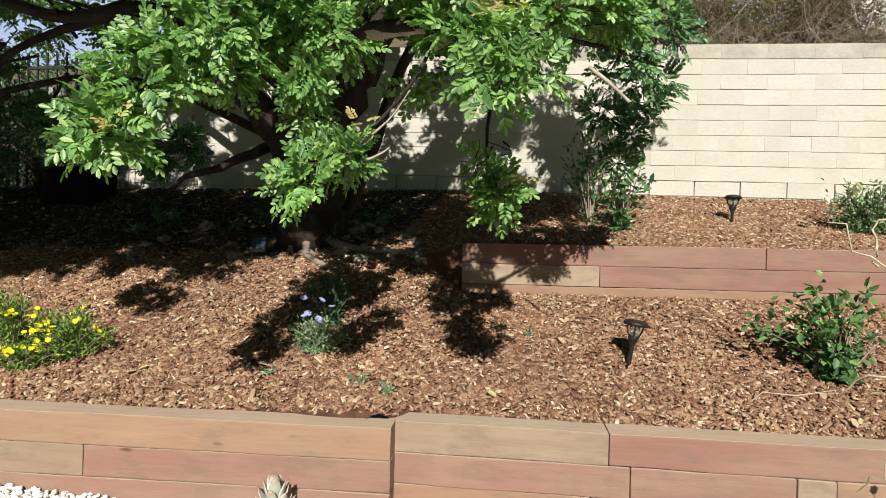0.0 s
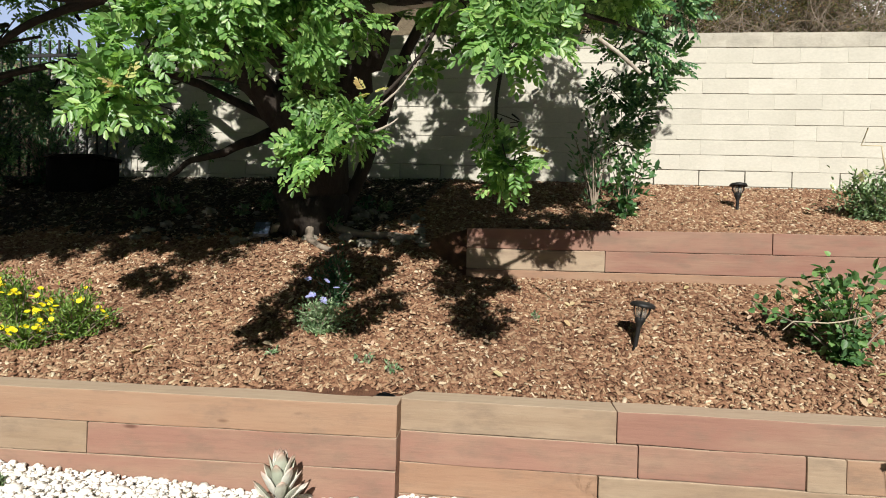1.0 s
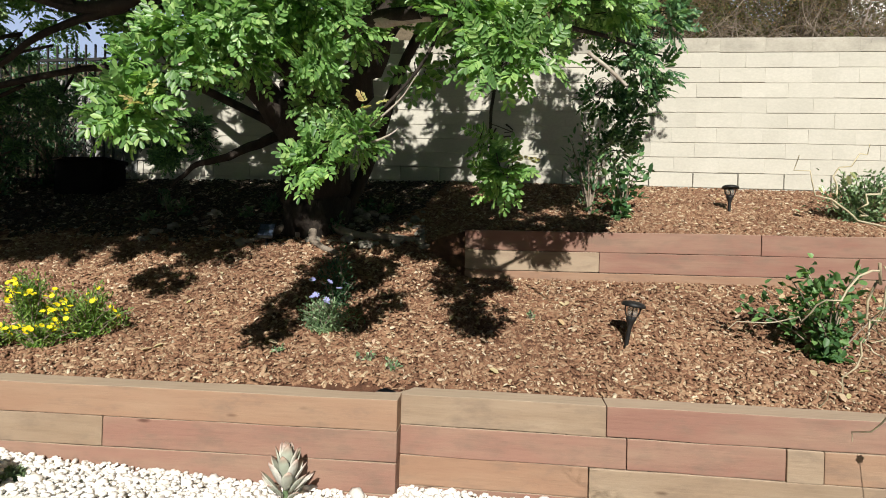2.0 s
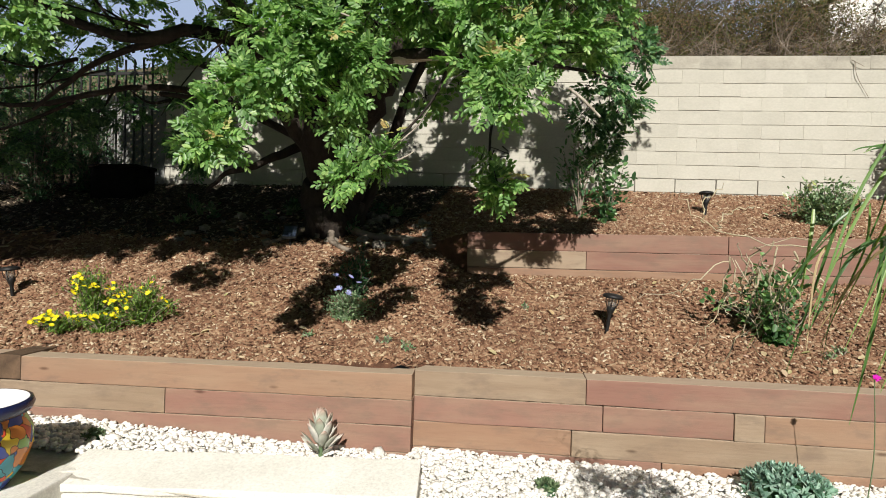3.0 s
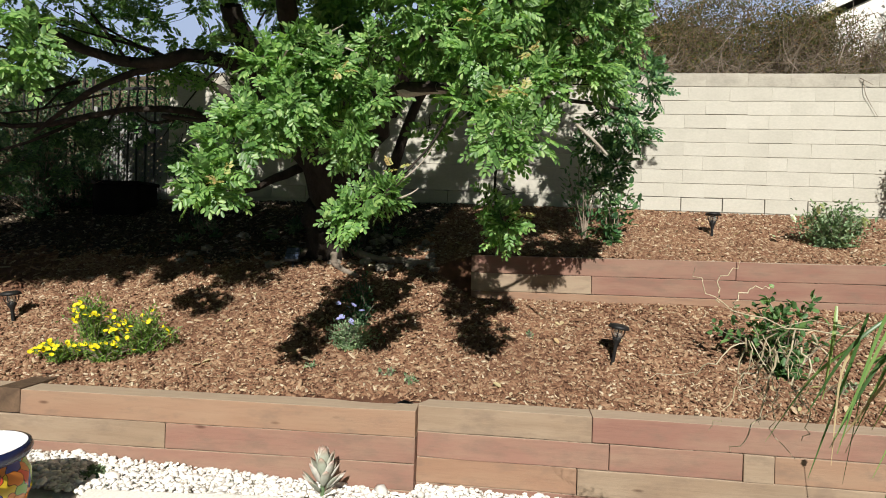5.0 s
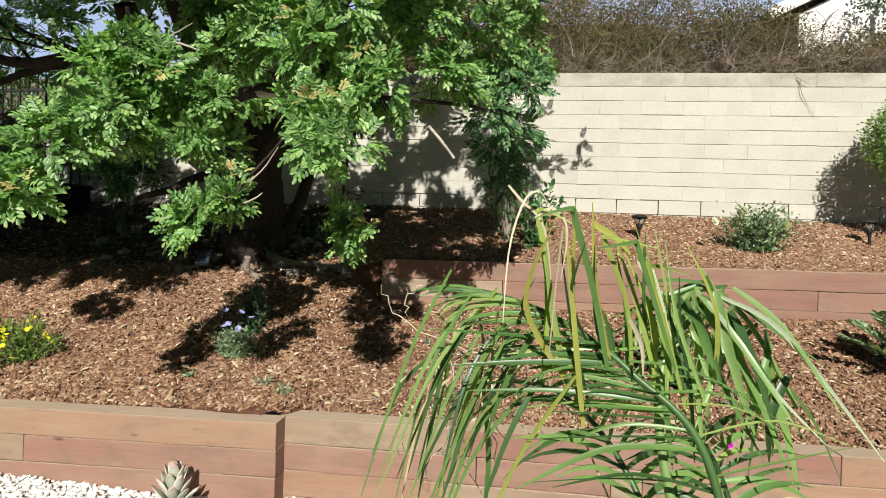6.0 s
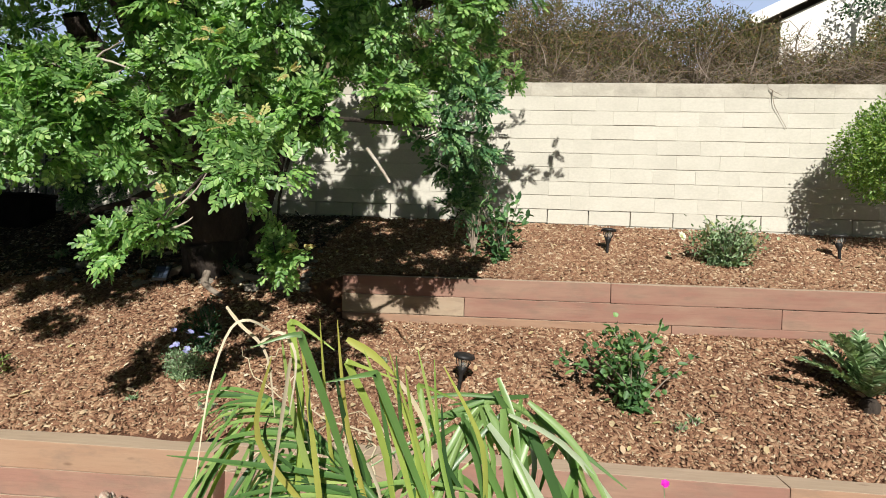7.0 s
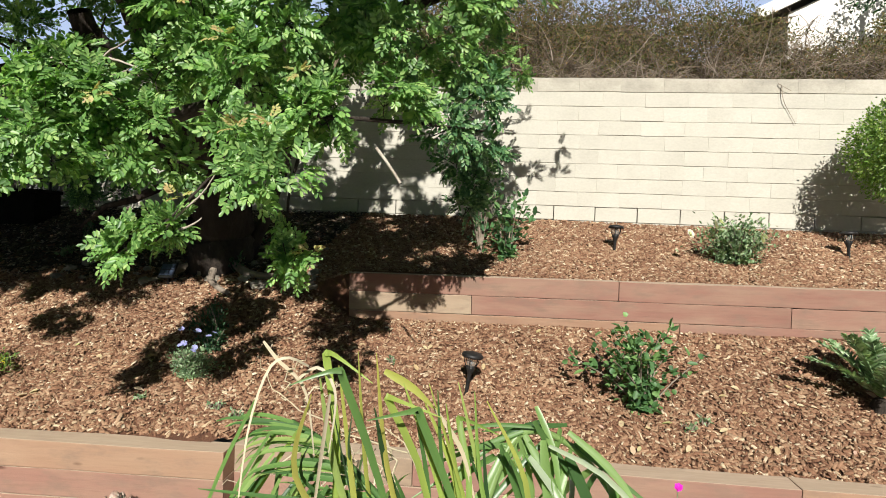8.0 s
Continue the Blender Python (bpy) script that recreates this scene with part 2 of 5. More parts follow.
M_LEAF_BRUSH = leaf_mat("brush_leaf", [(0.0, (0.05, 0.065, 0.018)), (0.5, (0.12, 0.135, 0.034)), (0.78, (0.19, 0.15, 0.05)), (1.0, (0.32, 0.18, 0.085))], 0.25, 0.6)
M_PALM = leaf_mat("palm_leaflet", [(0.0, (0.035, 0.08, 0.028)), (0.35, (0.08, 0.165, 0.05)), (0.7, (0.15, 0.27, 0.075)), (0.9, (0.24, 0.36, 0.12)), (1.0, (0.33, 0.4, 0.12))], 0.3, 0.36, True)
M_STRAW = leaf_mat("bleached_straw", [(0.0, (0.45, 0.37, 0.25)), (1.0, (0.66, 0.58, 0.44))], 0.2, 0.7, True)
M_PALM_YELLOW = leaf_mat("yellowing_palm_leaflet", [(0.0, (0.2, 0.31, 0.07)), (0.6, (0.32, 0.4, 0.09)), (1.0, (0.44, 0.4, 0.1))], 0.35, 0.4, True)
M_PALM_PALE = leaf_mat("pale_palm_leaflet", [(0.0, (0.36, 0.45, 0.28)), (1.0, (0.46, 0.53, 0.38))], 0.3, 0.4, True)
M_PALM_DRY = leaf_mat("dry_palm_leaflet", [(0.0, (0.36, 0.26, 0.14)), (1.0, (0.54, 0.43, 0.27))], 0.25, 0.6, True)
M_PETAL_YELLOW = leaf_mat("yellow_petal", [(0.0, (0.86, 0.68, 0.01)), (1.0, (0.92, 0.8, 0.03))], 0.3, 0.6)
M_PETAL_BLUE = leaf_mat("lavender_petal", [(0.0, (0.3, 0.31, 0.72)), (1.0, (0.5, 0.5, 0.82))], 0.3, 0.6)
M_PETAL_WHITE = leaf_mat("white_petal", [(0.0, (0.75, 0.74, 0.68)), (1.0, (0.85, 0.84, 0.8))], 0.3, 0.6)
M_PETAL_PINK = leaf_mat("magenta_petal", [(0.0, (0.65, 0.01, 0.5)), (1.0, (0.75, 0.03, 0.6))], 0.3, 0.6)


def succ_mat():
    """Powdery grey-white paddle leaves with red-brown rims and tips."""
    m, nt, b = mat_base("succulent_paddle", 0.55, 0.35)
    vec = coords(nt)
    sep = nt.nodes.new("ShaderNodeSeparateXYZ")
    nt.links.new(vec, sep.inputs[0])
    tone = ramp(nt, obj_random(nt), [(0.0, (0.34, 0.37, 0.29)), (0.5, (0.5, 0.5, 0.42)), (1.0, (0.62, 0.6, 0.54))])
    ab = nt.nodes.new("ShaderNodeMath")
    ab.operation = "ABSOLUTE"
    nt.links.new(sep.outputs[0], ab.inputs[0])
    rim = ramp(nt, ab.outputs[0], [(0.012, (0, 0, 0)), (0.019, (0.75, 0.75, 0.75))])
    tip = ramp(nt, sep.outputs[1], [(0.062, (0, 0, 0)), (0.088, (0.85, 0.85, 0.85))])
    col = mixc(nt, rim, tone, (0.3, 0.12, 0.07))
    col = mixc(nt, tip, col, (0.3, 0.1, 0.06))
    fine = noise_tex(nt, vec, 60.0, 4)
    col = mixc(nt, 0.5, col, ramp(nt, fine, [(0.3, (0.7, 0.7, 0.7)), (0.7, (1.2, 1.2, 1.2))]), "MULTIPLY")
    nt.links.new(col, b.inputs["Base Color"])
    return m


M_SUCC = succ_mat()


# ---- helpers for building ----
rng = np.random.default_rng(7)


def mesh_np(name, V, F, mat, smooth=False):
    """A mesh from a vertex array and a list of face arrays (each n x k)."""
    F = F if isinstance(F, list) else [F]
    me = bpy.data.meshes.new(name)
    V = np.asarray(V, np.float32)
    me.vertices.add(len(V))
    me.vertices.foreach_set("co", V.ravel())
    loops = np.concatenate([f.ravel() for f in F]).astype(np.int32)
    sizes = np.concatenate([np.full(len(f), f.shape[1]) for f in F])
    starts = np.concatenate([[0], np.cumsum(sizes)[:-1]]).astype(np.int32)
    me.loops.add(len(loops))
    me.loops.foreach_set("vertex_index", loops)
    me.polygons.add(len(sizes))
    me.polygons.foreach_set("loop_start", starts)
    if smooth:
        me.polygons.foreach_set("use_smooth", np.ones(len(sizes), bool))
    me.materials.append(mat)
    me.update(calc_edges=True)
    me.validate()
    return me


def part_np(name, V, F, mat, parent=None, label="", smooth=False):
    ob = new(name, mesh_np(name, V, F, mat, smooth))
    if parent is not None:
        ob.parent = parent
    if label:
        tagged(ob, label)
    return ob


def part(name, bm, mat, parent=None, label="", smooth=False):
    me = bpy.data.meshes.new(name)
    bm.to_mesh(me)
    bm.free()
    me.materials.append(mat)
    if smooth:
        for p in me.polygons:
            p.use_smooth = True
    ob = new(name, me)
    if parent is not None:
        ob.parent = parent
    if label:
        tagged(ob, label)
    return ob


def thing(name, m, label, category, group="", kind=""):
    ob = new(name)
    ob.empty_display_size = 0.1
    ob.matrix_world = m
    return tagged(ob, label, category, group, kind)


def box_bm(x0, x1, y0, y1, z0, z1, bevel=0.0, seg=1):
    bm = bmesh.new()
    bmesh.ops.create_cube(bm, size=1.0)
    for v in bm.verts:
        v.co = Vector(((x0 + x1) / 2 + v.co.x * (x1 - x0), (y0 + y1) / 2 + v.co.y * (y1 - y0), (z0 + z1) / 2 + v.co.z * (z1 - z0)))
    if bevel:
        bmesh.ops.bevel(bm, geom=bm.edges[:], offset=bevel, segments=seg, profile=0.6, affect="EDGES")
    return bm


def lathe_np(profile, sides=24):
    """Turned shape from (radius, height) pairs."""
    a = np.linspace(0, 2 * math.pi, sides, endpoint=False)
    V = np.array([(r * math.cos(t), r * math.sin(t), z) for r, z in profile for t in a])
    i = np.arange(sides)
    j = (i + 1) % sides
    F = np.concatenate([np.stack([k * sides + i, k * sides + j, (k + 1) * sides + j, (k + 1) * sides + i], 1) for k in range(len(profile) - 1)])
    return V, F


def smooth_line(pts, n=12):
    """A smooth line of n points through a few."""
    P = np.array(pts, float)
    t = np.linspace(0, len(P) - 1, n)
    out = []
    for s in t:
        i = min(int(s), len(P) - 2)
        f = s - i
        p0, p1, p2, p3 = P[max(i - 1, 0)], P[i], P[i + 1], P[min(i + 2, len(P) - 1)]
        out.append(0.5 * (2 * p1 + (p2 - p0) * f + (2 * p0 - 5 * p1 + 4 * p2 - p3) * f * f + (3 * p1 - p0 - 3 * p2 + p3) * f ** 3))
    return np.array(out)


def tube_np(line, r0, r1, sides=7, wobble=0.0):
    line = np.asarray(line, float)
    n = len(line)
    tan = np.gradient(line, axis=0)
    tan /= np.linalg.norm(tan, axis=1, keepdims=True) + 1e-9
    ref = np.array([0.31, 0.2, 0.93])
    u = np.cross(tan, ref)
    u /= np.linalg.norm(u, axis=1, keepdims=True) + 1e-9
    w = np.cross(tan, u)
    rad = np.linspace(r0, r1, n)[:, None] * (1 + wobble * rng.normal(size=(n, sides)))
    a = np.linspace(0, 2 * math.pi, sides, endpoint=False)
    V = line[:, None] + rad[..., None] * (np.cos(a)[None, :, None] * u[:, None] + np.sin(a)[None, :, None] * w[:, None])
    i = np.arange(sides)
    j = (i + 1) % sides
    F = np.concatenate([np.stack([k * sides + i, k * sides + j, (k + 1) * sides + j, (k + 1) * sides + i], 1) for k in range(n - 1)])
    return V.reshape(-1, 3), F


def join_np(pieces):
    V, F, o = [], [], 0
    for v, f in pieces:
        V.append(v)
        F.append(f + o)
        o += len(v)
    return np.concatenate(V), np.concatenate(F)


def unit(a):
    return a / (np.linalg.norm(a, axis=-1, keepdims=True) + 1e-9)


def leaves_np(P, D, N, L, W, fold=0.18, droop=0.15, low=0.46, high=0.42, shoulder=0.7):
    """Folded oval leaves: base, direction, face normal, length and width of each; low and high: half widths at the lower part and at the shoulder."""
    n = len(P)
    D = unit(D)
    S = unit(np.cross(D, N))
    N = np.cross(S, D)
    L = np.broadcast_to(np.asarray(L, float), (n,))[:, None]
    W = np.broadcast_to(np.asarray(W, float), (n,))[:, None]
    up = N * (fold * W)
    V = np.stack([P, P + D * 0.28 * L + S * low * W + up, P + D * shoulder * L + S * high * W + up - N * droop * 0.5 * L, P + D * L - N * droop * L,
                  P + D * shoulder * L - S * high * W + up - N * droop * 0.5 * L, P + D * 0.28 * L - S * low * W + up], 1).reshape(-1, 3)
    o = (np.arange(n) * 6)[:, None]
    F = np.concatenate([o + np.array([[0, 3, 2, 1]]), o + np.array([[0, 5, 4, 3]])], 0)
    return V, F


def pinnate_np(P, D, N, length, pairs=5, ll=0.042, lw=0.019):
    """Compound leaves: each a drooping stalk with pairs of leaflets and one at the tip."""
    n = len(P)
    D = unit(D)
    S = unit(np.cross(D, N))
    N = np.cross(S, D)
    length = np.broadcast_to(np.asarray(length, float), (n,))
    bp, bd, bn, bl = [], [], [], []
    for k in range(pairs):
        s = 0.25 + 0.68 * k / (pairs - 1)
        base = P + D * (s * length)[:, None] - np.array([0, 0, 1.0]) * (0.10 * length * s * s)[:, None]
        size = ll * (0.75 + 0.5 * math.sin(math.pi * (0.2 + 0.65 * s)))
        for sg in (1, -1):
            bp.append(base)
            bd.append(D * 0.6 + S * sg * 0.85 + rng.normal(size=(n, 3)) * 0.08 - np.array([0, 0, 0.05]))
            bn.append(N + rng.normal(size=(n, 3)) * 0.16)
            bl.append(np.full(n, size) * rng.uniform(0.8, 1.15, n))
    bp.append(P + D * length[:, None] - np.array([0, 0, 1.0]) * (0.10 * length)[:, None])
    bd.append(D - np.array([0, 0, 0.3]))
    bn.append(N)
    bl.append(np.full(n, ll * 1.1))
    bl = np.concatenate(bl)
    return leaves_np(np.concatenate(bp), np.concatenate(bd), np.concatenate(bn), bl, bl * lw / ll, 0.14, 0.12, 0.36, 0.5, 0.74)


def rand_dirs(n):
    return unit(rng.normal(size=(n, 3)))


# ---- the ground ----
def lerp(v, xs, ys):
    return np.interp(v, xs, ys)


UP_Y = 3.862      # face of the upper timber wall
WALL_Y = 5.39     # face of the block wall


def front_y(x):
    """Face of the lower timber walls."""
    return np.where(x < -0.285, 2.38 + (x + 0.285) * 0.06, 2.5)


def soil_z(x, y):
    """Height of the mulch beds."""
    x, y = np.asarray(x, float), np.asarray(y, float)
    left = lerp(y, [2.2, 2.45, 3.0, 3.85, 4.5, 5.4], [0.36, 0.42, 0.615, 1.07, 1.36, 1.72])
    low = lerp(y, [2.5, 2.64, 3.1, 3.86], [0.37, 0.405, 0.565, 0.885])
    high = lerp(y, [3.8, 3.98, 4.75, 5.4], [1.16, 1.19, 1.43, 1.685]) - 0.022 * np.clip(x - 1.4, -1, 4)
    right = np.where(y < UP_Y + 0.05, low, high)
    k = np.clip((x + 0.5) / 0.38, 0, 1)
    k = k * k * (3 - 2 * k)
    heap = 0.03 * np.clip((y - 2.5) / 0.06, 0, 1) * np.clip((x + 0.6) / 0.2, 0, 1) * np.clip((-0.27 - x) / 0.03, 0, 1) * np.clip((2.85 - y) / 0.3, 0, 1)
    return left * (1 - k) + right * k + heap


def gravel_z(x):
    return lerp(x, [-3.2, -2.1, -0.3, 1.3], [0.16, 0.115, 0.0, -0.035])


def bumps(x, y, s, a):
    return a * np.array([noise.noise((float(u) * s, float(v) * s, 3.1)) for u, v in zip(np.ravel(x), np.ravel(y))]).reshape(np.shape(x))


def sheet(name, xs, ys, zf, mat, label, category, kind="structure"):
    X, Y = np.meshgrid(xs, ys)
    if name == "planting_bed":
        Y = np.maximum(Y, front_y(X) + 0.06 + np.where(np.abs(X + 0.285) < 0.1, 0.1, 0))
    Z = zf(X, Y)
    nx, ny = len(xs), len(ys)
    i, j = np.meshgrid(np.arange(nx - 1), np.arange(ny - 1))
    a = (j * nx + i).ravel()
    ob = part_np(name, np.stack([X, Y, Z], -1).reshape(-1, 3), np.stack([a, a + 1, a + nx + 1, a + nx], 1), mat, smooth=True)
    return tagged(ob, label, category, kind=kind)


rows_y = np.concatenate([np.linspace(2.22, 3.86, 40), [3.90, 3.92], np.linspace(3.95, 5.5, 36)])
sheet("planting_bed", np.linspace(-8, 7, 190), rows_y, lambda X, Y: soil_z(X, Y) - 0.012 + bumps(X, Y, 2.2, 0.018) + bumps(X, Y, 9, 0.006), M_SOIL,
      "reddish brown mulched planting bed sloping up to the block wall", "planting bed")
sheet("gravel_bed", np.linspace(-8, 7, 60), np.linspace(1.7, 2.75, 8), lambda X, Y: gravel_z(X) - 0.02, M_GRAVELBED, "pale gravel strip below the timber retaining wall", "gravel bed")
sheet("ground", np.array([-900, -60, -8, 0, 7, 60, 900.0]), np.array([-900, -60, -6, 0, 1.8, 60, 900.0]), lambda X, Y: 0 * X - 0.16, M_PATIO, "grey concrete patio and level ground", "ground")
sheet("hillside", np.linspace(-14, 16, 50), np.linspace(5.62, 30, 40), lambda X, Y: np.where(X < -3.6, 1.3 + np.clip(Y - 6.7, 0, 4.5) * 0.72, 2.75) + np.clip(Y - 5.7, 0, 1.4) * np.where(X < -3.6, 0.3, np.where(X < 3.0, 1.12, 0.75)) + bumps(X, Y, 0.6, 0.15), M_HILL,
      "dry brown hillside rising behind the block wall", "hillside")


# ---- block wall ----
def block_mesh(k, mat):
    L, H, T = 0.3915, 0.1335, 0.14
    bm = box_bm(-L / 2, L / 2, 0, T, -H / 2, H / 2, 0.003, 1)
    for v in bm.verts:
        v.co.y -= 0.003 * math.cos(v.co.x * 7) * (1 if v.co.y < 0.05 else 0)
        v.co += Vector(noise.noise_vector(v.co * 9 + Vector((k * 5, 0, 0)))) * 0.002
    me = bpy.data.meshes.new("block")
    bm.to_mesh(me)
    bm.free()
    me.materials.append(mat)
    return me


COURSE, BLOCK = 0.1375, 0.392
wall_1 = thing("wall_1", pose(2.0, WALL_Y, 3.045, 0, 1.0, 0), "sunlit cream slump block garden wall in running bond", "wall", kind="structure")
part("mortar_core", box_bm(-5.72, 4.6, 0.003, 0.15, -9 * COURSE + 0.003, -0.004), M_MORTAR, wall_1, "recessed pale mortar")
part("mortar_core", box_bm(-5.72, 4.6, 0.08, 0.15, -2.2, -9 * COURSE), M_MORTAR, wall_1, "recessed pale mortar")
block_meshes = [block_mesh(k, M_BLOCK) for k in range(5)]
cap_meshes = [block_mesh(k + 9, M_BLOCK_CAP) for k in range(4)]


def lay_blocks():
    r = random.Random(3)
    for row in range(12):
        z = -COURSE * (row + 0.5)
        off = 0.055 + (BLOCK / 2 if row % 2 == 0 else 0.02) + r.uniform(-0.03, 0.03)
        x = -5.7 + off % BLOCK
        edges = [-5.72] + [x + BLOCK * k for k in range(40) if x + BLOCK * k < 4.55] + [4.6]
        for a, b in zip(edges, edges[1:]):
            if b - a < 0.03:
                continue
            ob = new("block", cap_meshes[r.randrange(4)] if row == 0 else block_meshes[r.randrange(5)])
            ob.parent = wall_1
            ob.matrix_local = Matrix.Translation(((a + b) / 2, -r.uniform(0.0, 0.0025), z + r.uniform(-0.001, 0.003))) @ pose(0, 0, 0, r.uniform(-2.6, 0.8), r.uniform(-0.35, 0.35), r.uniform(-0.2, 0.2)) @ Matrix.Diagonal(((b - a + (-0.007 if row >= 9 else r.choice((0.0045, 0.0045, 0.004, 0.001)))) / BLOCK, 1, r.uniform(0.97, 1.035), 1))


# ---- timber walls ----
BEAM = 0.137


def beam_mesh(L, k, mat):
    bm = box_bm(0, L, 0, 0.14, -BEAM + 0.003, 0, 0.0)
    bmesh.ops.subdivide_edges(bm, edges=[e for e in bm.edges if abs(e.verts[0].co.x - e.verts[1].co.x) > 0.5 * L], cuts=11)
    bmesh.ops.bevel(bm, geom=[e for e in bm.edges if e.is_manifold and e.calc_face_angle(0) > 0.6], offset=0.005, segments=2, profile=0.6, affect="EDGES")
    for v in bm.verts:
        d = Vector(noise.noise_vector(Vector((v.co.x * 4.0 + k * 7.3, v.co.y * 6, v.co.z * 6))))
        v.co += Vector((0, d.y, d.z)) * 0.0042
    me = bpy.data.meshes.new("beam")
    bm.to_mesh(me)
    bm.free()
    me.materials.append(mat)
    return me


def timber_wall(name, m, courses, woods, label, top):
    """Courses of beams between the cuts; woods: a letter for each beam's tone, course by course."""
    root = thing(name, m, label, "retaining wall", kind="structure")
    r = random.Random(len(name) + int(top * 100))
    for row, (cuts, tones) in enumerate(zip(courses, woods)):
        for a, b, tone in zip(cuts, cuts[1:], tones):
            ob = new("beam", beam_mesh(b - a - r.uniform(0.001, 0.004), r.random() * 9, WOODS[tone]))
            ob.parent = root
            ob.matrix_local = Matrix.Translation((a + 0.002, r.uniform(-0.005, 0.005), top - row * BEAM))
    return root


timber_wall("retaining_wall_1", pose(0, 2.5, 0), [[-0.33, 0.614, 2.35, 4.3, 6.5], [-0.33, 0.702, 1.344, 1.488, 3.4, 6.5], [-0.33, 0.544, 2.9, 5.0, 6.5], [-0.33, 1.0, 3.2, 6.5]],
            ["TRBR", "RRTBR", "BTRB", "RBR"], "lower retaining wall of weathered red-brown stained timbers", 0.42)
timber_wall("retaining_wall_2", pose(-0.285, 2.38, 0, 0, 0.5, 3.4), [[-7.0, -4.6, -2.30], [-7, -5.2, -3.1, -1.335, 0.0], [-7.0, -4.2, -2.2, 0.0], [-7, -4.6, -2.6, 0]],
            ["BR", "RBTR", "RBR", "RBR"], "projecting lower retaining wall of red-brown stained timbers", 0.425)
w2 = bpy.data.objects["retaining_wall_2"]
for a, b in ((-2.155, 0.0),):
    ob = new("beam", beam_mesh(b - a - 0.004, 4.4, M_WOOD_BROWN))
    ob.parent = w2
    ob.matrix_local = Matrix.Translation((a + 0.002, -0.002, 0.425))
ob = new("beam", beam_mesh(1.1, 2.2, M_WOOD_END))
ob.parent = w2
ob.matrix_local = pose(-2.16, 0.004, 0.428, 0, 0, 90)
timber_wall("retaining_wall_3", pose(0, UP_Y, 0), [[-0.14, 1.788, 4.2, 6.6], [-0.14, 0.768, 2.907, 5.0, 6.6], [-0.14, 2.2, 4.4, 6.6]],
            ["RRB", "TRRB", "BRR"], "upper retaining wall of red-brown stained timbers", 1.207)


# ---- mulch and gravel ----
def chips_np(n, x0, x1, y0, y1, zf, size, keep=None):
    x, y = rng.uniform(x0, x1, n), rng.uniform(y0, y1, n)
    if keep is not None:
        k = keep(x, y)
        x, y = x[k], y[k]
    n = len(x)
    z = zf(x, y) + rng.uniform(-0.006, 0.009, n)
    L = size * rng.lognormal(0, 0.42, n)
    W = np.minimum(L * rng.uniform(0.16, 0.5, n), 0.02)
    T = np.minimum(0.004, L * 0.14) * rng.uniform(0.5, 1.3, n)
    a = rng.uniform(0, 2 * math.pi, n)
    D = np.stack([np.cos(a), np.sin(a), rng.normal(0, 0.26, n) + 0.34 * np.sin(a)], 1)
    D = unit(D)
    N = unit(np.stack([rng.normal(0, 0.4, n), -0.3 + rng.normal(0, 0.4, n), np.ones(n)], 1))
    S = unit(np.cross(D, N))
    N = np.cross(S, D)
    C = np.stack([x, y, z], 1)
    V = []
    for sz, sc in ((-1, 1.0), (1, 0.8)):
        for sx, sy in ((-1, -1), (1, -1), (1, 1), (-1, 1)):
            jx, jy = sc * rng.uniform(0.6, 1.1, n), sc * rng.uniform(0.55, 1.1, n)
            V.append(C + D * (sx * jx * L / 2)[:, None] + S * (sy * jy * W / 2)[:, None] + N * (sz * T)[:, None])
    V = np.stack(V, 1).reshape(-1, 3)
    o = (np.arange(n) * 8)[:, None]
    F = np.concatenate([o + np.array([f]) for f in ([4, 5, 6, 7], [0, 1, 5, 4], [1, 2, 6, 5], [2, 3, 7, 6], [3, 0, 4, 7])])
    return V, F


def in_bed(x, y):
    ok = y > front_y(x) + 0.15
    return ok & ~((y > UP_Y - 0.02) & (y < UP_Y + 0.15) & (x > -0.16))


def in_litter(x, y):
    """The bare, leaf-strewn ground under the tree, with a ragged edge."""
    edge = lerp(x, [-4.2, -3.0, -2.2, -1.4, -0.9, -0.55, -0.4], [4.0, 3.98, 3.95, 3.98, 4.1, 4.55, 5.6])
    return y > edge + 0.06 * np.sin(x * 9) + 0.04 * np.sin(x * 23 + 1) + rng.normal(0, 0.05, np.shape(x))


V, F = chips_np(185000, -3.6, 4.6, 2.4, 5.37, soil_z, 0.0235, lambda x, y: in_bed(x, y) & ~in_litter(x, y))
tagged(part_np("bark_mulch", V, F, M_CHIP), "loose reddish brown bark mulch chips covering the bed", "mulch", kind="stuff")
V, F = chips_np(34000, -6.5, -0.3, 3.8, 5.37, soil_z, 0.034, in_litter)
tagged(part_np("leaf_litter", V, F, M_LITTER), "dark leaf litter and soil under the tree", "leaf litter", kind="stuff")
V, F = chips_np(5200, -7, -3.6, 2.3, 5.37, soil_z, 0.06, lambda x, y: in_bed(x, y) & ~in_litter(x, y))
V2, F2 = chips_np(2500, 4.6, 6.5, 2.6, 5.37, soil_z, 0.06, in_bed)
V, F = join_np([(V, F), (V2, F2)])
tagged(part_np("bark_mulch", V, F, M_CHIP), "loose reddish brown bark mulch chips at the bed's ends", "mulch", kind="stuff")


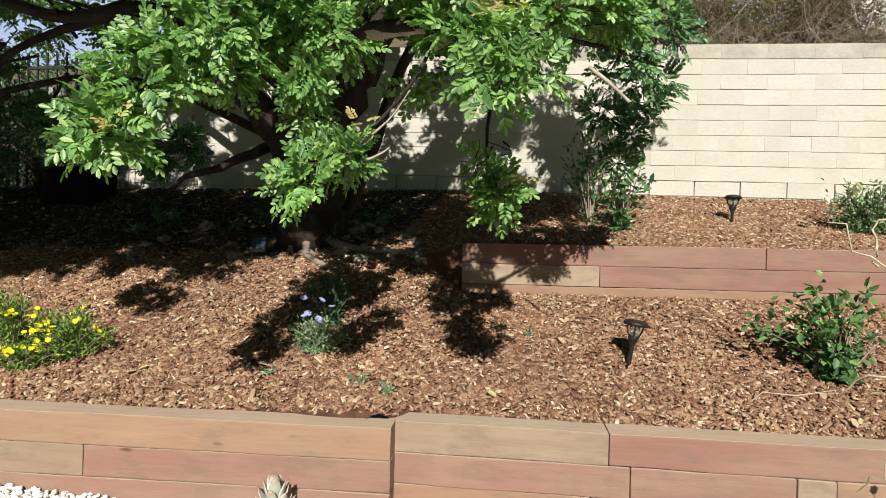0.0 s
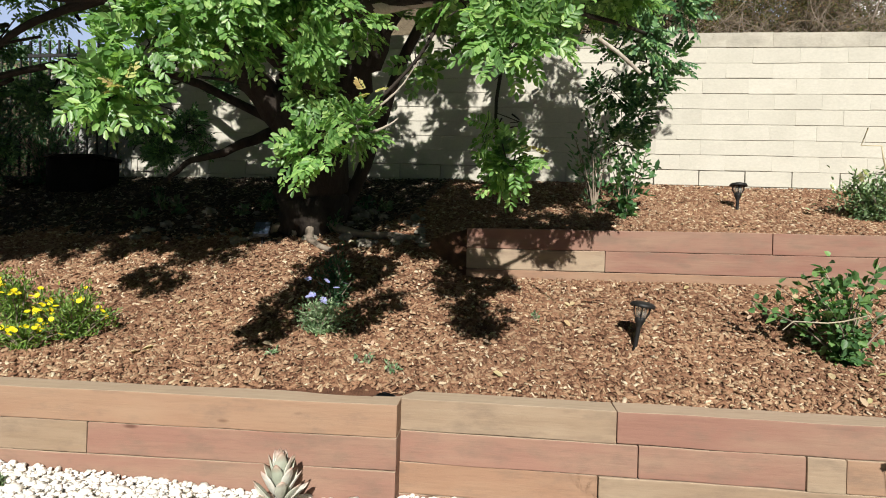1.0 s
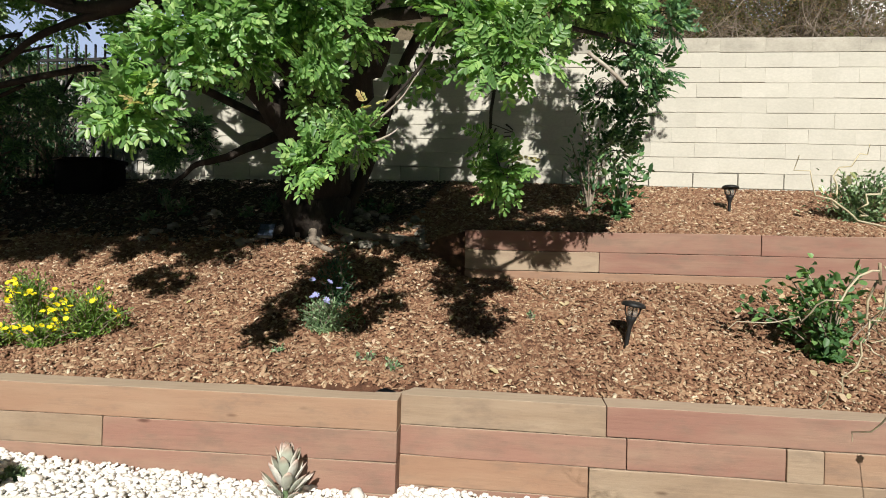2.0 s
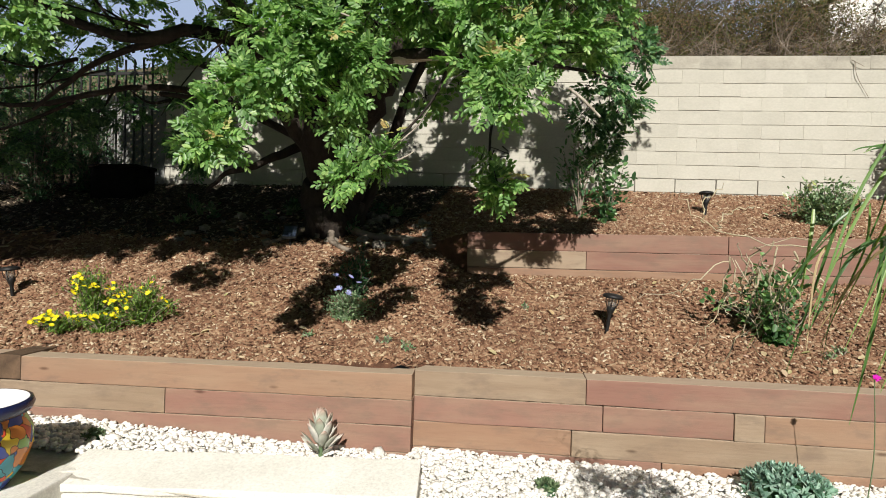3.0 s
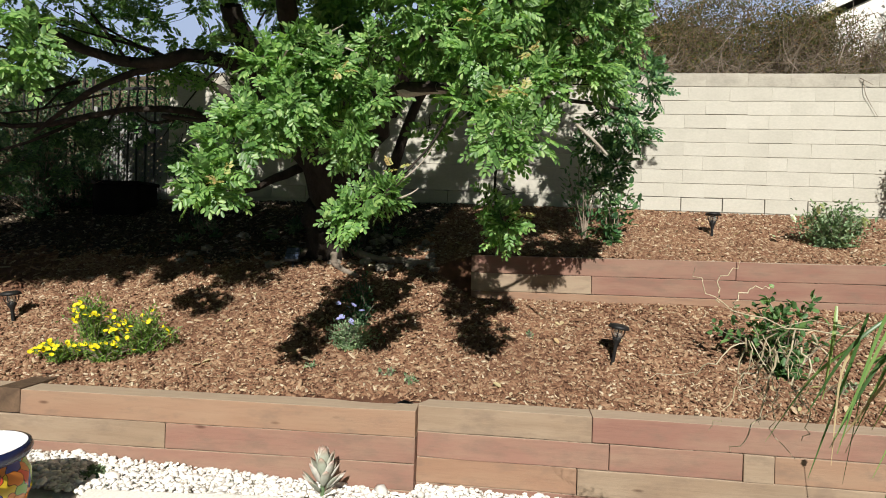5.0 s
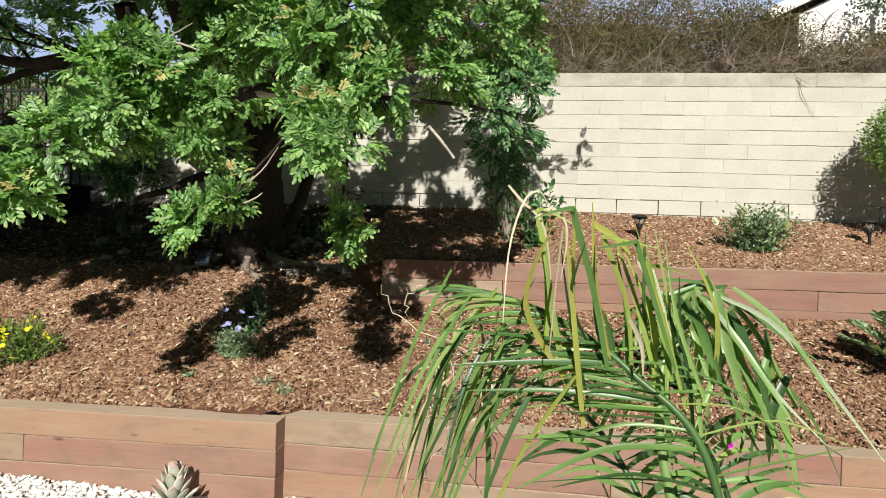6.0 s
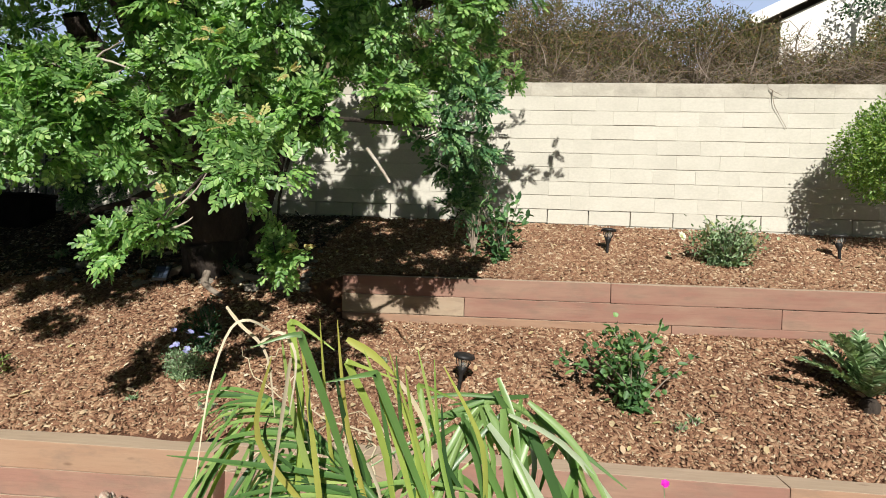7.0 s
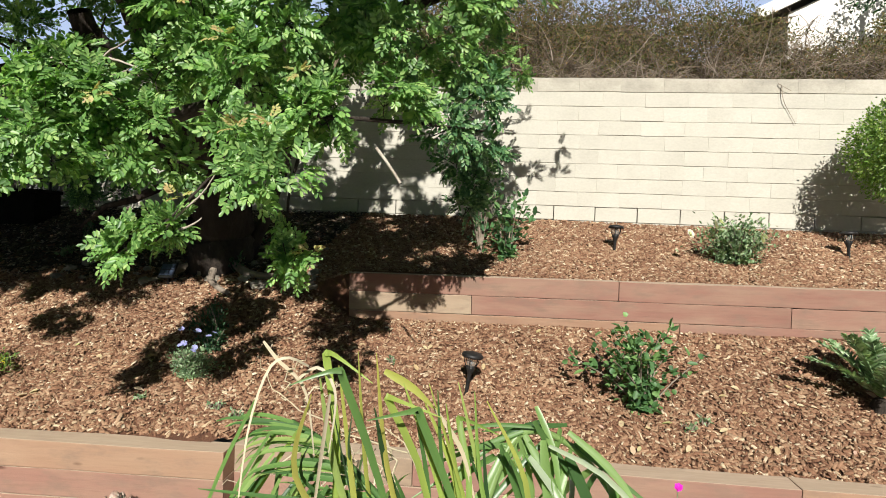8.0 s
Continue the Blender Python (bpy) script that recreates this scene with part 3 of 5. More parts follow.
def pebbles_np(n, x0, x1, y0, y1, zf, size):
    t = (1 + 5 ** 0.5) / 2
    ico = unit(np.array([(-1, t, 0), (1, t, 0), (-1, -t, 0), (1, -t, 0), (0, -1, t), (0, 1, t), (0, -1, -t), (0, 1, -t), (t, 0, -1), (t, 0, 1), (-t, 0, -1), (-t, 0, 1)], float))
    tri = np.array([(0, 11, 5), (0, 5, 1), (0, 1, 7), (0, 7, 10), (0, 10, 11), (1, 5, 9), (5, 11, 4), (11, 10, 2), (10, 7, 6), (7, 1, 8), (3, 9, 4), (3, 4, 2), (3, 2, 6), (3, 6, 8), (3, 8, 9), (4, 9, 5), (2, 4, 11), (6, 2, 10), (8, 6, 7), (9, 8, 1)])
    x, y = rng.uniform(x0, x1, n), rng.uniform(y0, y1, n)
    k = (y < front_y(x) - 0.005) & ((y > 2.015 + 0.098 * (x + 0.95)) | (x > -0.16) | (x < -1.75))
    x, y = x[k], y[k]
    n = len(x)
    z = zf(x) + rng.uniform(-0.012, 0.012, n)
    s = size * rng.lognormal(0, 0.3, n)
    sc = np.stack([s * rng.uniform(0.8, 1.4, n), s * rng.uniform(0.7, 1.1, n), s * rng.uniform(0.5, 0.8, n)], 1)
    a = rng.uniform(0, 6.28, n)
    v = ico[None] * sc[:, None] * rng.uniform(0.82, 1.15, (n, 12, 1))
    ca, sa = np.cos(a)[:, None], np.sin(a)[:, None]
    v = np.stack([v[..., 0] * ca - v[..., 1] * sa, v[..., 0] * sa + v[..., 1] * ca, v[..., 2]], -1) + np.stack([x, y, z], 1)[:, None]
    return v.reshape(-1, 3), (np.arange(n)[:, None, None] * 12 + tri[None]).reshape(-1, 3)


V, F = pebbles_np(19000, -2.9, 2.6, 1.9, 2.52, gravel_z, 0.0115)
tagged(part_np("white_gravel", V, F, M_PEBBLE), "white and cream pebbles spread below the timber wall", "gravel", kind="stuff")



# ---- the tree ----
rng = np.random.default_rng(11)
def sprays_np(C, O, per=8, leaf=0.11, spread=0.3, pairs=6, ll=0.028, lw=0.0135, open_=0.95):
    """Rosettes of compound leaves round shoot tips at the points C, facing O."""
    n = len(C)
    a = np.arange(per) * 2.4
    O = unit(O)
    U = unit(np.cross(O, np.array((0.2, 0.3, 1.0))))
    W = np.cross(O, U)
    turn = a[None] + rng.uniform(0, 6.28, (n, 1))
    rise = np.linspace(0.2, 1.1, per)[None, :, None]
    ring = np.cos(turn)[..., None] * U[:, None] + np.sin(turn)[..., None] * W[:, None]
    D = unit(ring * open_ + O[:, None] * rise + rng.normal(size=(n, per, 3)) * spread - np.array((0, 0, 0.12))).reshape(-1, 3)
    N = np.repeat(O, per, 0) + np.array((0.06, -0.35, 0.5)) + rng.normal(size=(n * per, 3)) * 0.22
    P = np.repeat(C, per, 0) + D * rng.uniform(0.0, 0.02, (n * per, 1))
    return pinnate_np(P, D, N, leaf * rng.uniform(0.7, 1.2, n * per), pairs, ll, lw)


def cluster_points(clusters, density=260):
    C, O = [], []
    for x, y, z, r in clusters:
        r = max(0.03, r - 0.03)
        n = 1 if r < 0.035 else max(5, int(density * r * r) + 2)
        d = rand_dirs(n)
        rad = r * rng.uniform(0.4, 1.0, n) ** 0.6
        p = d * rad[:, None] * np.array([1.1, 1.0, 0.85])
        C.append(p + (x, y, z))
        O.append(unit(d * 0.8 + np.array([0.08, -0.5, 0.35])))
    return np.concatenate(C), np.concatenate(O)


TREE = Vector((-1.34, 4.25, 1.22))
tree = thing("pepper_tree", Matrix.Translation(TREE), "spreading evergreen tree with compound leaves on the mulched slope", "tree")


def local(pts):
    return np.array(pts) - np.array(TREE)


def limb(pts, r0, r1, name="limb", n=14, mat=None, sides=9, label=""):
    line = smooth_line(local(pts), n)
    line[1:-1] += rng.normal(size=(n - 2, 3)) * r0 * 0.12
    V, F = tube_np(line, r0, r1, sides, 0.05)
    return part_np(name, V, F, mat or M_BARK, tree, label, smooth=True)


limb([(-1.34, 4.25, 1.1), (-1.33, 4.15, 1.5), (-1.28, 4.0, 1.95), (-1.3, 3.85, 2.3)], 0.28, 0.2, "trunk", sides=16)
limb([(-1.3, 3.9, 2.15), (-1.5, 3.3, 2.4), (-1.95, 3.05, 2.5), (-2.4, 3.0, 2.44), (-3.1, 2.8, 2.7)], 0.062, 0.026)
limb([(-1.28, 3.95, 2.0), (-1.0, 3.2, 2.1), (-0.62, 2.5, 2.07), (-0.2, 2.3, 2.06)], 0.06, 0.025)
limb([(-1.3, 3.85, 2.25), (-1.4, 3.3, 2.75), (-1.2, 2.6, 3.1), (-0.9, 2.0, 3.3)], 0.09, 0.04)
limb([(-1.3, 3.85, 2.25), (-0.8, 3.8, 2.7), (0.0, 3.5, 2.9), (0.9, 3.2, 3.0)], 0.11, 0.03)
limb([(-1.35, 4.1, 1.85), (-2.1, 3.8, 2.2), (-2.7, 3.6, 2.3), (-3.8, 3.6, 2.15), (-4.6, 3.5, 2.3)], 0.036, 0.014)
limb([(-2.1, 3.05, 2.47), (-2.6, 3.0, 2.3), (-3.2, 3.1, 2.0)], 0.028, 0.012)
limb([(-1.3, 4.2, 1.9), (-2.3, 4.6, 2.5), (-3.4, 4.7, 3.1), (-4.3, 4.5, 3.4)], 0.055, 0.02)
limb([(-1.549, 4.150, 1.956), (-1.768, 4.050, 1.833), (-1.978, 3.950, 1.713), (-2.189, 3.900, 1.640), (-2.296, 3.800, 1.482)], 0.045, 0.012)
limb([(-1.2, 4.3, 1.2), (-0.95, 4.3, 1.75), (-0.7, 4.1, 2.3), (-0.4, 3.9, 2.8)], 0.06, 0.03, "limb", sides=10)
for k in range(26):
    x, y, z = rng.uniform(-4.2, -1.6), rng.uniform(2.9, 4.3), rng.uniform(2.15, 2.9)
    d = rng.normal(size=3) * np.array((0.5, 0.25, 0.28)) + np.array((-0.25, -0.1, 0.06))
    limb([(x, y, z), (x + d[0] * 0.5, y + d[1] * 0.5, z + d[2] * 0.5 + rng.normal() * 0.07), (x + d[0], y + d[1], z + d[2])], rng.uniform(0.008, 0.02), 0.004, "branch", 10, None, 6)
limb([(-0.12, 2.3, 2.06), (-0.13, 2.2, 1.9), (-0.2, 2.12, 1.74), (-0.36, 2.08, 1.55), (-0.45, 2.06, 1.46)], 0.009, 0.004, "branch", sides=6)
limb([(0.18, 2.22, 1.98), (0.12, 2.2, 1.75), (0.1, 2.18, 1.55), (0.14, 2.16, 1.4)], 0.009, 0.004, "branch", sides=6)
limb([(-1.25, 4.0, 1.8), (-1.0, 3.9, 2.15), (-0.75, 3.8, 2.5), (-0.5, 3.6, 2.9)], 0.15, 0.08, sides=12)
limb([(-1.36, 4.05, 1.75), (-1.6, 3.8, 2.15), (-1.75, 3.5, 2.5), (-1.8, 3.2, 2.9)], 0.13, 0.07, sides=12)
limb([(-0.2, 2.3, 2.06), (0.2, 2.25, 2.0), (0.6, 2.55, 2.03), (0.9, 2.9, 2.06)], 0.016, 0.005)
limb([(-0.42, 2.38, 2.075), (-0.3, 2.35, 2.065), (-0.16, 2.33, 2.06)], 0.034, 0.028, "branch_stub", 5, M_DEADWOOD, label="pale bare broken branch")
limb([(0.47, 2.25, 1.86), (0.53, 2.2, 1.79), (0.60, 2.15, 1.70)], 0.008, 0.006, "branch_stub", 5, M_DEADWOOD, label="pale bare broken branch")
for tw in ([(-0.881, 2.180, 2.131), (-0.775, 2.180, 2.258), (-0.708, 2.180, 2.298), (-0.645, 2.180, 2.332)],
           [(-1.023, 2.160, 2.246), (-0.865, 2.160, 2.186), (-0.682, 2.160, 2.168), (-0.554, 2.160, 2.266)],
           [(-0.795, 2.150, 2.238), (-0.756, 2.150, 2.196), (-0.727, 2.150, 2.176)],
           [(-0.720, 2.140, 2.233), (-0.612, 2.140, 2.200), (-0.511, 2.140, 2.148)],
           [(-0.409, 2.100, 1.495), (-0.330, 2.100, 1.571), (-0.247, 2.100, 1.642), (-0.175, 2.100, 1.743)],
           [(-0.349, 2.100, 1.487), (-0.287, 2.100, 1.509), (-0.245, 2.100, 1.540)]):
    limb(tw, 0.0065, 0.002, "dead_twig", 9, M_DEADWOOD, 5, "pale bare dead twig")

FRONT = [(-0.99, 1.60, 1.52, 0.10), (-0.94, 1.70, 1.69, 0.13), (-0.79, 1.87, 1.86, 0.15), (-0.89, 1.92, 2.03, 0.11), (-0.71, 1.92, 1.96, 0.11), (-0.64, 2.0, 2.02, 0.15), (-0.47, 2.2, 2.2, 0.13), (-0.2, 2.1, 2.26, 0.13), (0.05, 1.9, 2.1, 0.16),
         (0.02, 1.87, 1.86, 0.10), (0.16, 1.82, 1.72, 0.14), (0.27, 2.1, 2.0, 0.15), (0.51, 2.4, 2.13, 0.16), (-0.5, 2.05, 1.42, 0.1), (-0.42, 2.1, 1.5, 0.07), (0.17, 2.15, 1.39, 0.075), (0.12, 2.18, 1.53, 0.06),
         (-1.84, 1.6, 2.06, 0.17), (-0.75, 1.92, 2.14, 0.1), (-0.91, 1.80, 1.80, 0.11), (-0.80, 1.95, 1.81, 0.11), (-0.59, 2.05, 1.84, 0.10), (-0.51, 2.10, 1.95, 0.11), (-0.96, 1.62, 1.51, 0.09), (-0.74, 2.00, 1.96, 0.11), (-0.22, 1.97, 2.37, 0.15), (0.1, 2.0, 2.36, 0.16), (0.42, 2.3, 2.4, 0.17)]
SIDE = [(0.70, 2.8, 2.05, 0.13), (0.84, 2.92, 2.0, 0.1), (0.7, 3.3, 1.95, 0.09), (0.83, 3.3, 1.83, 0.09), (0.75, 3.3, 1.66, 0.08), (0.85, 2.8, 2.2, 0.12), (0.88, 3.3, 2.0, 0.09), (0.9, 2.9, 2.3, 0.1)]
# unseen sprays, added to cast small separate shadows on the block wall
SHADE_SPRIG = [(1.67, 3.49, 3.66, 0.03), (1.41, 3.49, 3.42, 0.04), (1.68, 3.49, 3.37, 0.03), (1.36, 3.5, 3.9, 0.06)]
UPPER = [(-1.15, 2.3, 2.8, 0.2), (-0.5, 2.4, 2.85, 0.3), (0.1, 2.3, 2.5, 0.3), (0.6, 2.8, 2.55, 0.32), (-0.2, 3.0, 2.5, 0.3), (-0.7, 3.0, 2.3, 0.25), (0.2, 3.3, 2.4, 0.25), (0.75, 3.5, 2.6, 0.28),
         (-2.2, 2.3, 3.2, 0.35), (-1.6, 2.7, 3.25, 0.4), (-0.8, 2.6, 3.0, 0.45), (0.1, 2.7, 3.0, 0.45), (0.9, 3.2, 3.1, 0.4), (-2.9, 2.8, 3.2, 0.4), (-0.3, 3.6, 3.1, 0.28), (-1.5, 3.5, 3.2, 0.5), (-2.6, 3.8, 3.3, 0.5),
         (-3.6, 3.6, 3.1, 0.45), (0.7, 4.0, 3.1, 0.22), (-1.55, 2.9, 2.5, 0.13), (-3.3, 3.2, 2.6, 0.16), (-1.85, 3.15, 2.42, 0.14), (-1.02, 3.5, 2.95, 0.22), (-0.82, 3.5, 2.98, 0.2), (-1.2, 3.5, 2.9, 0.18), (-2.35, 3.4, 2.5, 0.12), (-2.9, 3.4, 2.62, 0.16), (-3.6, 4.4, 3.3, 0.4), (-4.4, 3.9, 2.9, 0.4), (-0.9, 4.3, 3.0, 0.28), (0.2, 4.5, 3.1, 0.25), (0.75, 4.4, 2.75, 0.22),
         (1.0, 4.6, 2.95, 0.18), (0.95, 3.6, 3.3, 0.2)]
# added high clusters, mostly out of view, set to shade bed and wall
SHADE_CANOPY = [(rng.uniform(-4.2, 0.3), rng.uniform(0.75, 2.6), rng.uniform(2.95, 3.6), rng.uniform(0.16, 0.3)) for k in range(60)]
SHADE_CANOPY = [c for c in SHADE_CANOPY if c[0] < -1.3 or c[1] > 1.9]
SHADE_CANOPY += [(rng.uniform(-3.8, 1.0), rng.uniform(2.2, 4.4), rng.uniform(3.45, 4.2), rng.uniform(0.14, 0.28)) for k in range(58)]
SHADE_CANOPY += [(rng.uniform(-4.5, 0.8), rng.uniform(3.6, 5.2), rng.uniform(3.6, 4.6), rng.uniform(0.2, 0.35)) for k in range(16)]
SHADE_CANOPY += [(rng.uniform(-5.0, -2.0), rng.uniform(-0.3, 1.0), rng.uniform(3.0, 3.5), rng.uniform(0.2, 0.35)) for k in range(14)]
SHADE_CANOPY += [(-1.2, 2.2, 2.75, 0.25), (-1.0, 2.0, 2.85, 0.2), (-1.5, 2.2, 2.8, 0.22), (-3.6, 2.5, 3.3, 0.35), (-3.95, 2.7, 3.25, 0.35), (-3.3, 2.4, 3.4, 0.3), (-3.0, 2.0, 3.3, 0.3), (0.6, 2.6, 3.4, 0.3), (0.95, 3.1, 3.55, 0.25), (0.9, 2.9, 3.85, 0.25), (1.2, 3.3, 3.5, 0.12), (0.3, 2.2, 3.3, 0.35), (-4.6, 2.4, 3.2, 0.5), (-4.8, 3.2, 3.4, 0.5)]


def trim_shade(c):
    """Keeps the added high clusters, as seen along the sun, above the crown's lower edge so that the bed's sunny parts
    stay lit, and makes them smaller where they shade the wall.
    """
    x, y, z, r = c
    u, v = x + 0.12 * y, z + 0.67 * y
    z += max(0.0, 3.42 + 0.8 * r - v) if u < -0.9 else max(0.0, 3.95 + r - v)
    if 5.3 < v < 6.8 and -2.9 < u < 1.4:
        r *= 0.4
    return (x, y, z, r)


SHADE_CANOPY = [trim_shade(c) for c in SHADE_CANOPY]
# more added clusters, placed along the sun's rays to shade bed, trunk, wall
for k in range(42):
    u, v, y, r = rng.uniform(-4.2, -1.25), rng.uniform(3.5, 4.5), rng.uniform(0.95, 1.5), rng.uniform(0.07, 0.15)
    SHADE_CANOPY.append((u - 0.12 * y, y, v - 0.67 * y, r))
for k in range(13):
    u, v, y, r = rng.uniform(-1.3, -0.35), rng.uniform(3.88, 4.7), rng.uniform(0.95, 1.5), rng.uniform(0.09, 0.16)
    SHADE_CANOPY.append((u - 0.12 * y, y, v - 0.67 * y, r))
for k in range(8):
    u, v, y, r = rng.uniform(0.0, 1.2), rng.uniform(4.3, 5.0), rng.uniform(1.0, 1.6), rng.uniform(0.1, 0.18)
    SHADE_CANOPY.append((u - 0.12 * y, y, v - 0.67 * y, r))
for k in range(12):
    u, v, y, r = rng.uniform(-0.95, 0.9), rng.uniform(3.75, 4.6), rng.uniform(1.0, 1.5), rng.uniform(0.06, 0.11)
    SHADE_CANOPY.append((u - 0.12 * y, y, v - 0.67 * y, r))
for k in range(85):
    u, v, y, r = rng.uniform(-3.0, 1.35), rng.uniform(5.3, 6.8), rng.uniform(2.2, 3.6), rng.uniform(0.03, 0.065)
    SHADE_CANOPY.append((u - 0.12 * y, y, v - 0.67 * y, r))
for k in range(16):
    u, v, y, r = rng.uniform(-0.6, 0.55), rng.uniform(3.75, 4.5), rng.uniform(2.5, 2.9), rng.uniform(0.05, 0.09)
    SHADE_CANOPY.append((u - 0.12 * y, y, v - 0.67 * y, r))
C, O = cluster_points(FRONT, 520)
V, F = sprays_np(C, O, 8, 0.105)
part_np("crown", V - np.array(TREE), F, M_LEAF, tree, "sunlit green compound leaves")
C, O = cluster_points(SIDE + SHADE_SPRIG, 250)
V, F = sprays_np(C, O, 7, 0.105)
part_np("crown", V - np.array(TREE), F, M_LEAF_DEEP, tree, "hanging glossy dark green leaves, with added unseen sprays that shade the wall")
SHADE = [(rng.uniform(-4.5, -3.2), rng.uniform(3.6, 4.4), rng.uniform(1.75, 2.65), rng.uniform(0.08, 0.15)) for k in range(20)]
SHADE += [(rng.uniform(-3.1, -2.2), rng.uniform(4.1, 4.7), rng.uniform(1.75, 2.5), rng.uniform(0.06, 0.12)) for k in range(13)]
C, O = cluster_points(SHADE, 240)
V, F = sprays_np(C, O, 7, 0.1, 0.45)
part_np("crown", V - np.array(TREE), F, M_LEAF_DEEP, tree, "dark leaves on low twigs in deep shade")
C, O = cluster_points(UPPER, 170)
V, F = sprays_np(C, O, 8, 0.115, ll=0.031, lw=0.015)
part_np("crown", V - np.array(TREE), F, M_LEAF, tree, "dense dark green middle foliage")
C, O = cluster_points(SHADE_CANOPY, 120)
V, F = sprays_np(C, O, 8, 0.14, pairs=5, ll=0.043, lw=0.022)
part_np("crown", V - np.array(TREE), F, M_LEAF, tree, "dense dark green upper foliage, mostly out of view, added to shade bed and wall")
tips = np.array([(0.02, 1.78, 2.18), (0.22, 1.75, 1.87), (0.12, 1.7, 1.84), (-0.9, 1.55, 1.5), (0.24, 1.95, 2.1), (-0.36, 2.1, 1.62), (0.23, 2.1, 1.41), (-0.2, 1.85, 2.35), (-0.55, 1.85, 2.0)])
for tip in tips:
    V, F = sprays_np(tip[None], np.array([[0.0, -0.4, 0.8]]), 4, 0.045, 0.3, 4, 0.021, 0.01)
    tagged(part_np("young_shoot", V - np.array(TREE), F, M_LEAF_NEW, tree, "yellow and orange young leaf tip"), kind="stuff")

# twigs inside the crown
pieces = []
for x, y, z, r in FRONT + SIDE + SHADE + UPPER + SHADE_CANOPY:
    for k in range(6):
        d = rand_dirs(1)[0]
        e = np.array((x, y, z)) + d * r
        s = np.array((x, y, z)) + np.array((-0.1, 0.35, 0.05)) * min(1, r * 3) + rng.normal(size=3) * 0.03
        m = (s + e) / 2 + rng.normal(size=3) * 0.04
        pieces.append(tube_np(smooth_line([s, m, e], 6), 0.0035, 0.0015, 4))
V, F = join_np(pieces)
tagged(part_np("twig_mass", V - np.array(TREE), F, M_BARK, tree, smooth=True), kind="stuff")


# ---- shrubs and flowers ----
rng = np.random.default_rng(12)
def shrub(name, x, y, z, rx, ry, h, n, leaf, mat, label, category="shrub", stems=12, group="", width=0.5, lower=0.15, upright=0.4, stem_mat=None, jitter=0.16):
    """A bush: stems that spread from the foot, with single leaves in an uneven mound."""
    root = thing(name, Matrix.Translation((x, y, z)), label, category, group)
    pieces, C = [], []
    for k in range(stems):
        a, f = rng.uniform(0, 6.28), rng.uniform(0.3, 1.0)
        e = np.array((math.cos(a) * rx * f, math.sin(a) * ry * f, h * math.sqrt(max(0.05, 1.05 - f * f * 0.8)) * rng.uniform(0.75, 1.08)))
        mid = e * np.array((0.4, 0.4, 0.55)) + rng.normal(size=3) * 0.015
        line = smooth_line([(0, 0, -0.03), mid, e], 7)
        pieces.append(tube_np(line, 0.006, 0.002, 4))
        for s in rng.uniform(lower, 1.0, max(2, n // stems)):
            C.append(line[int(s * 6)] + rng.normal(size=3) * np.array((rx, ry, h)) * jitter)
    V, F = join_np(pieces)
    tagged(part_np("stem_mass", V, F, stem_mat or M_TWIG, root), kind="stuff")
    C = np.array(C)
    C[:, 2] = np.maximum(C[:, 2], 0.01)
    D = unit(C / np.array((rx, ry, h)) * 0.7 + rng.normal(size=C.shape) * 0.6 + np.array((0, -0.15, upright)))
    N = np.array((0.1, -0.3, 1.0)) + rng.normal(size=C.shape) * 0.5
    V, F = leaves_np(C, D, N, leaf * rng.uniform(0.6, 1.25, len(C)), leaf * width * rng.uniform(0.7, 1.1, len(C)))
    tagged(part_np("foliage", V, F, mat, root), kind="stuff")
    return root, C


def blossoms(root, pts, mat, size, name="flower", petals=8, tilt=(5, 65), double=False):
    """Each flower a ring of petals, or two cupped rings, an object of its own."""
    a = np.linspace(0, 2 * math.pi, petals, endpoint=False)
    rings = []
    for rise, part_of, turn in ((0.35, 1.0, 0.0), (0.9, 0.85, 0.3), (2.2, 0.6, 0.6)) if double else ((0.35, 1.0, 0.0),):
        D = np.stack([np.cos(a + turn), np.sin(a + turn), rise + 0 * a], 1)
        rings.append(leaves_np(np.zeros((petals, 3)), D, np.tile([0, 0, 1.0], (petals, 1)), size * part_of, size * part_of * 0.8, 0.1, 0.1))
    me = mesh_np(name, *join_np(rings), mat)
    for p in pts:
        ob = new(name, me)
        ob.parent = root
        ob.matrix_local = pose(*p, rng.uniform(*tilt), rng.uniform(-25, 25), rng.uniform(0, 90))


def on_soil(x, y):
    return float(soil_z(x, y))


# yellow daisies: two bushes grown together
for x, y, rx, ry, h, n, k in ((-2.46, 2.8, 0.22, 0.18, 0.34, 2600, 40), (-2.13, 2.82, 0.23, 0.17, 0.27, 2200, 34), (-2.57, 2.68, 0.19, 0.12, 0.12, 1000, 34), (-2.3, 2.7, 0.22, 0.12, 0.13, 1000, 22)):
    r1, C = shrub("daisy_bush", x, y, on_soil(x, y), rx, ry, h, n, 0.03, M_LEAF_BRIGHT, "low green bush with yellow daisies on the mulch", "flowering bush", 30, "daisy bushes", width=0.3, jitter=0.1)
    top = C[np.linalg.norm(C / np.array((rx, ry, h)), axis=1) > 0.7]
    blossoms(r1, top[rng.permutation(len(top))[:k]] + np.array((0, -0.03, 0.014)), M_PETAL_YELLOW, 0.0155, petals=10)
# lavender-blue flowering shrub
r2, C = shrub("blue_flowering_shrub", -0.83, 2.98, on_soil(-0.83, 2.98), 0.18, 0.13, 0.16, 2300, 0.022, M_LEAF_PALE, "small dense grey-green shrub with lavender-blue blossoms on top", "flowering shrub", 24, width=0.4)
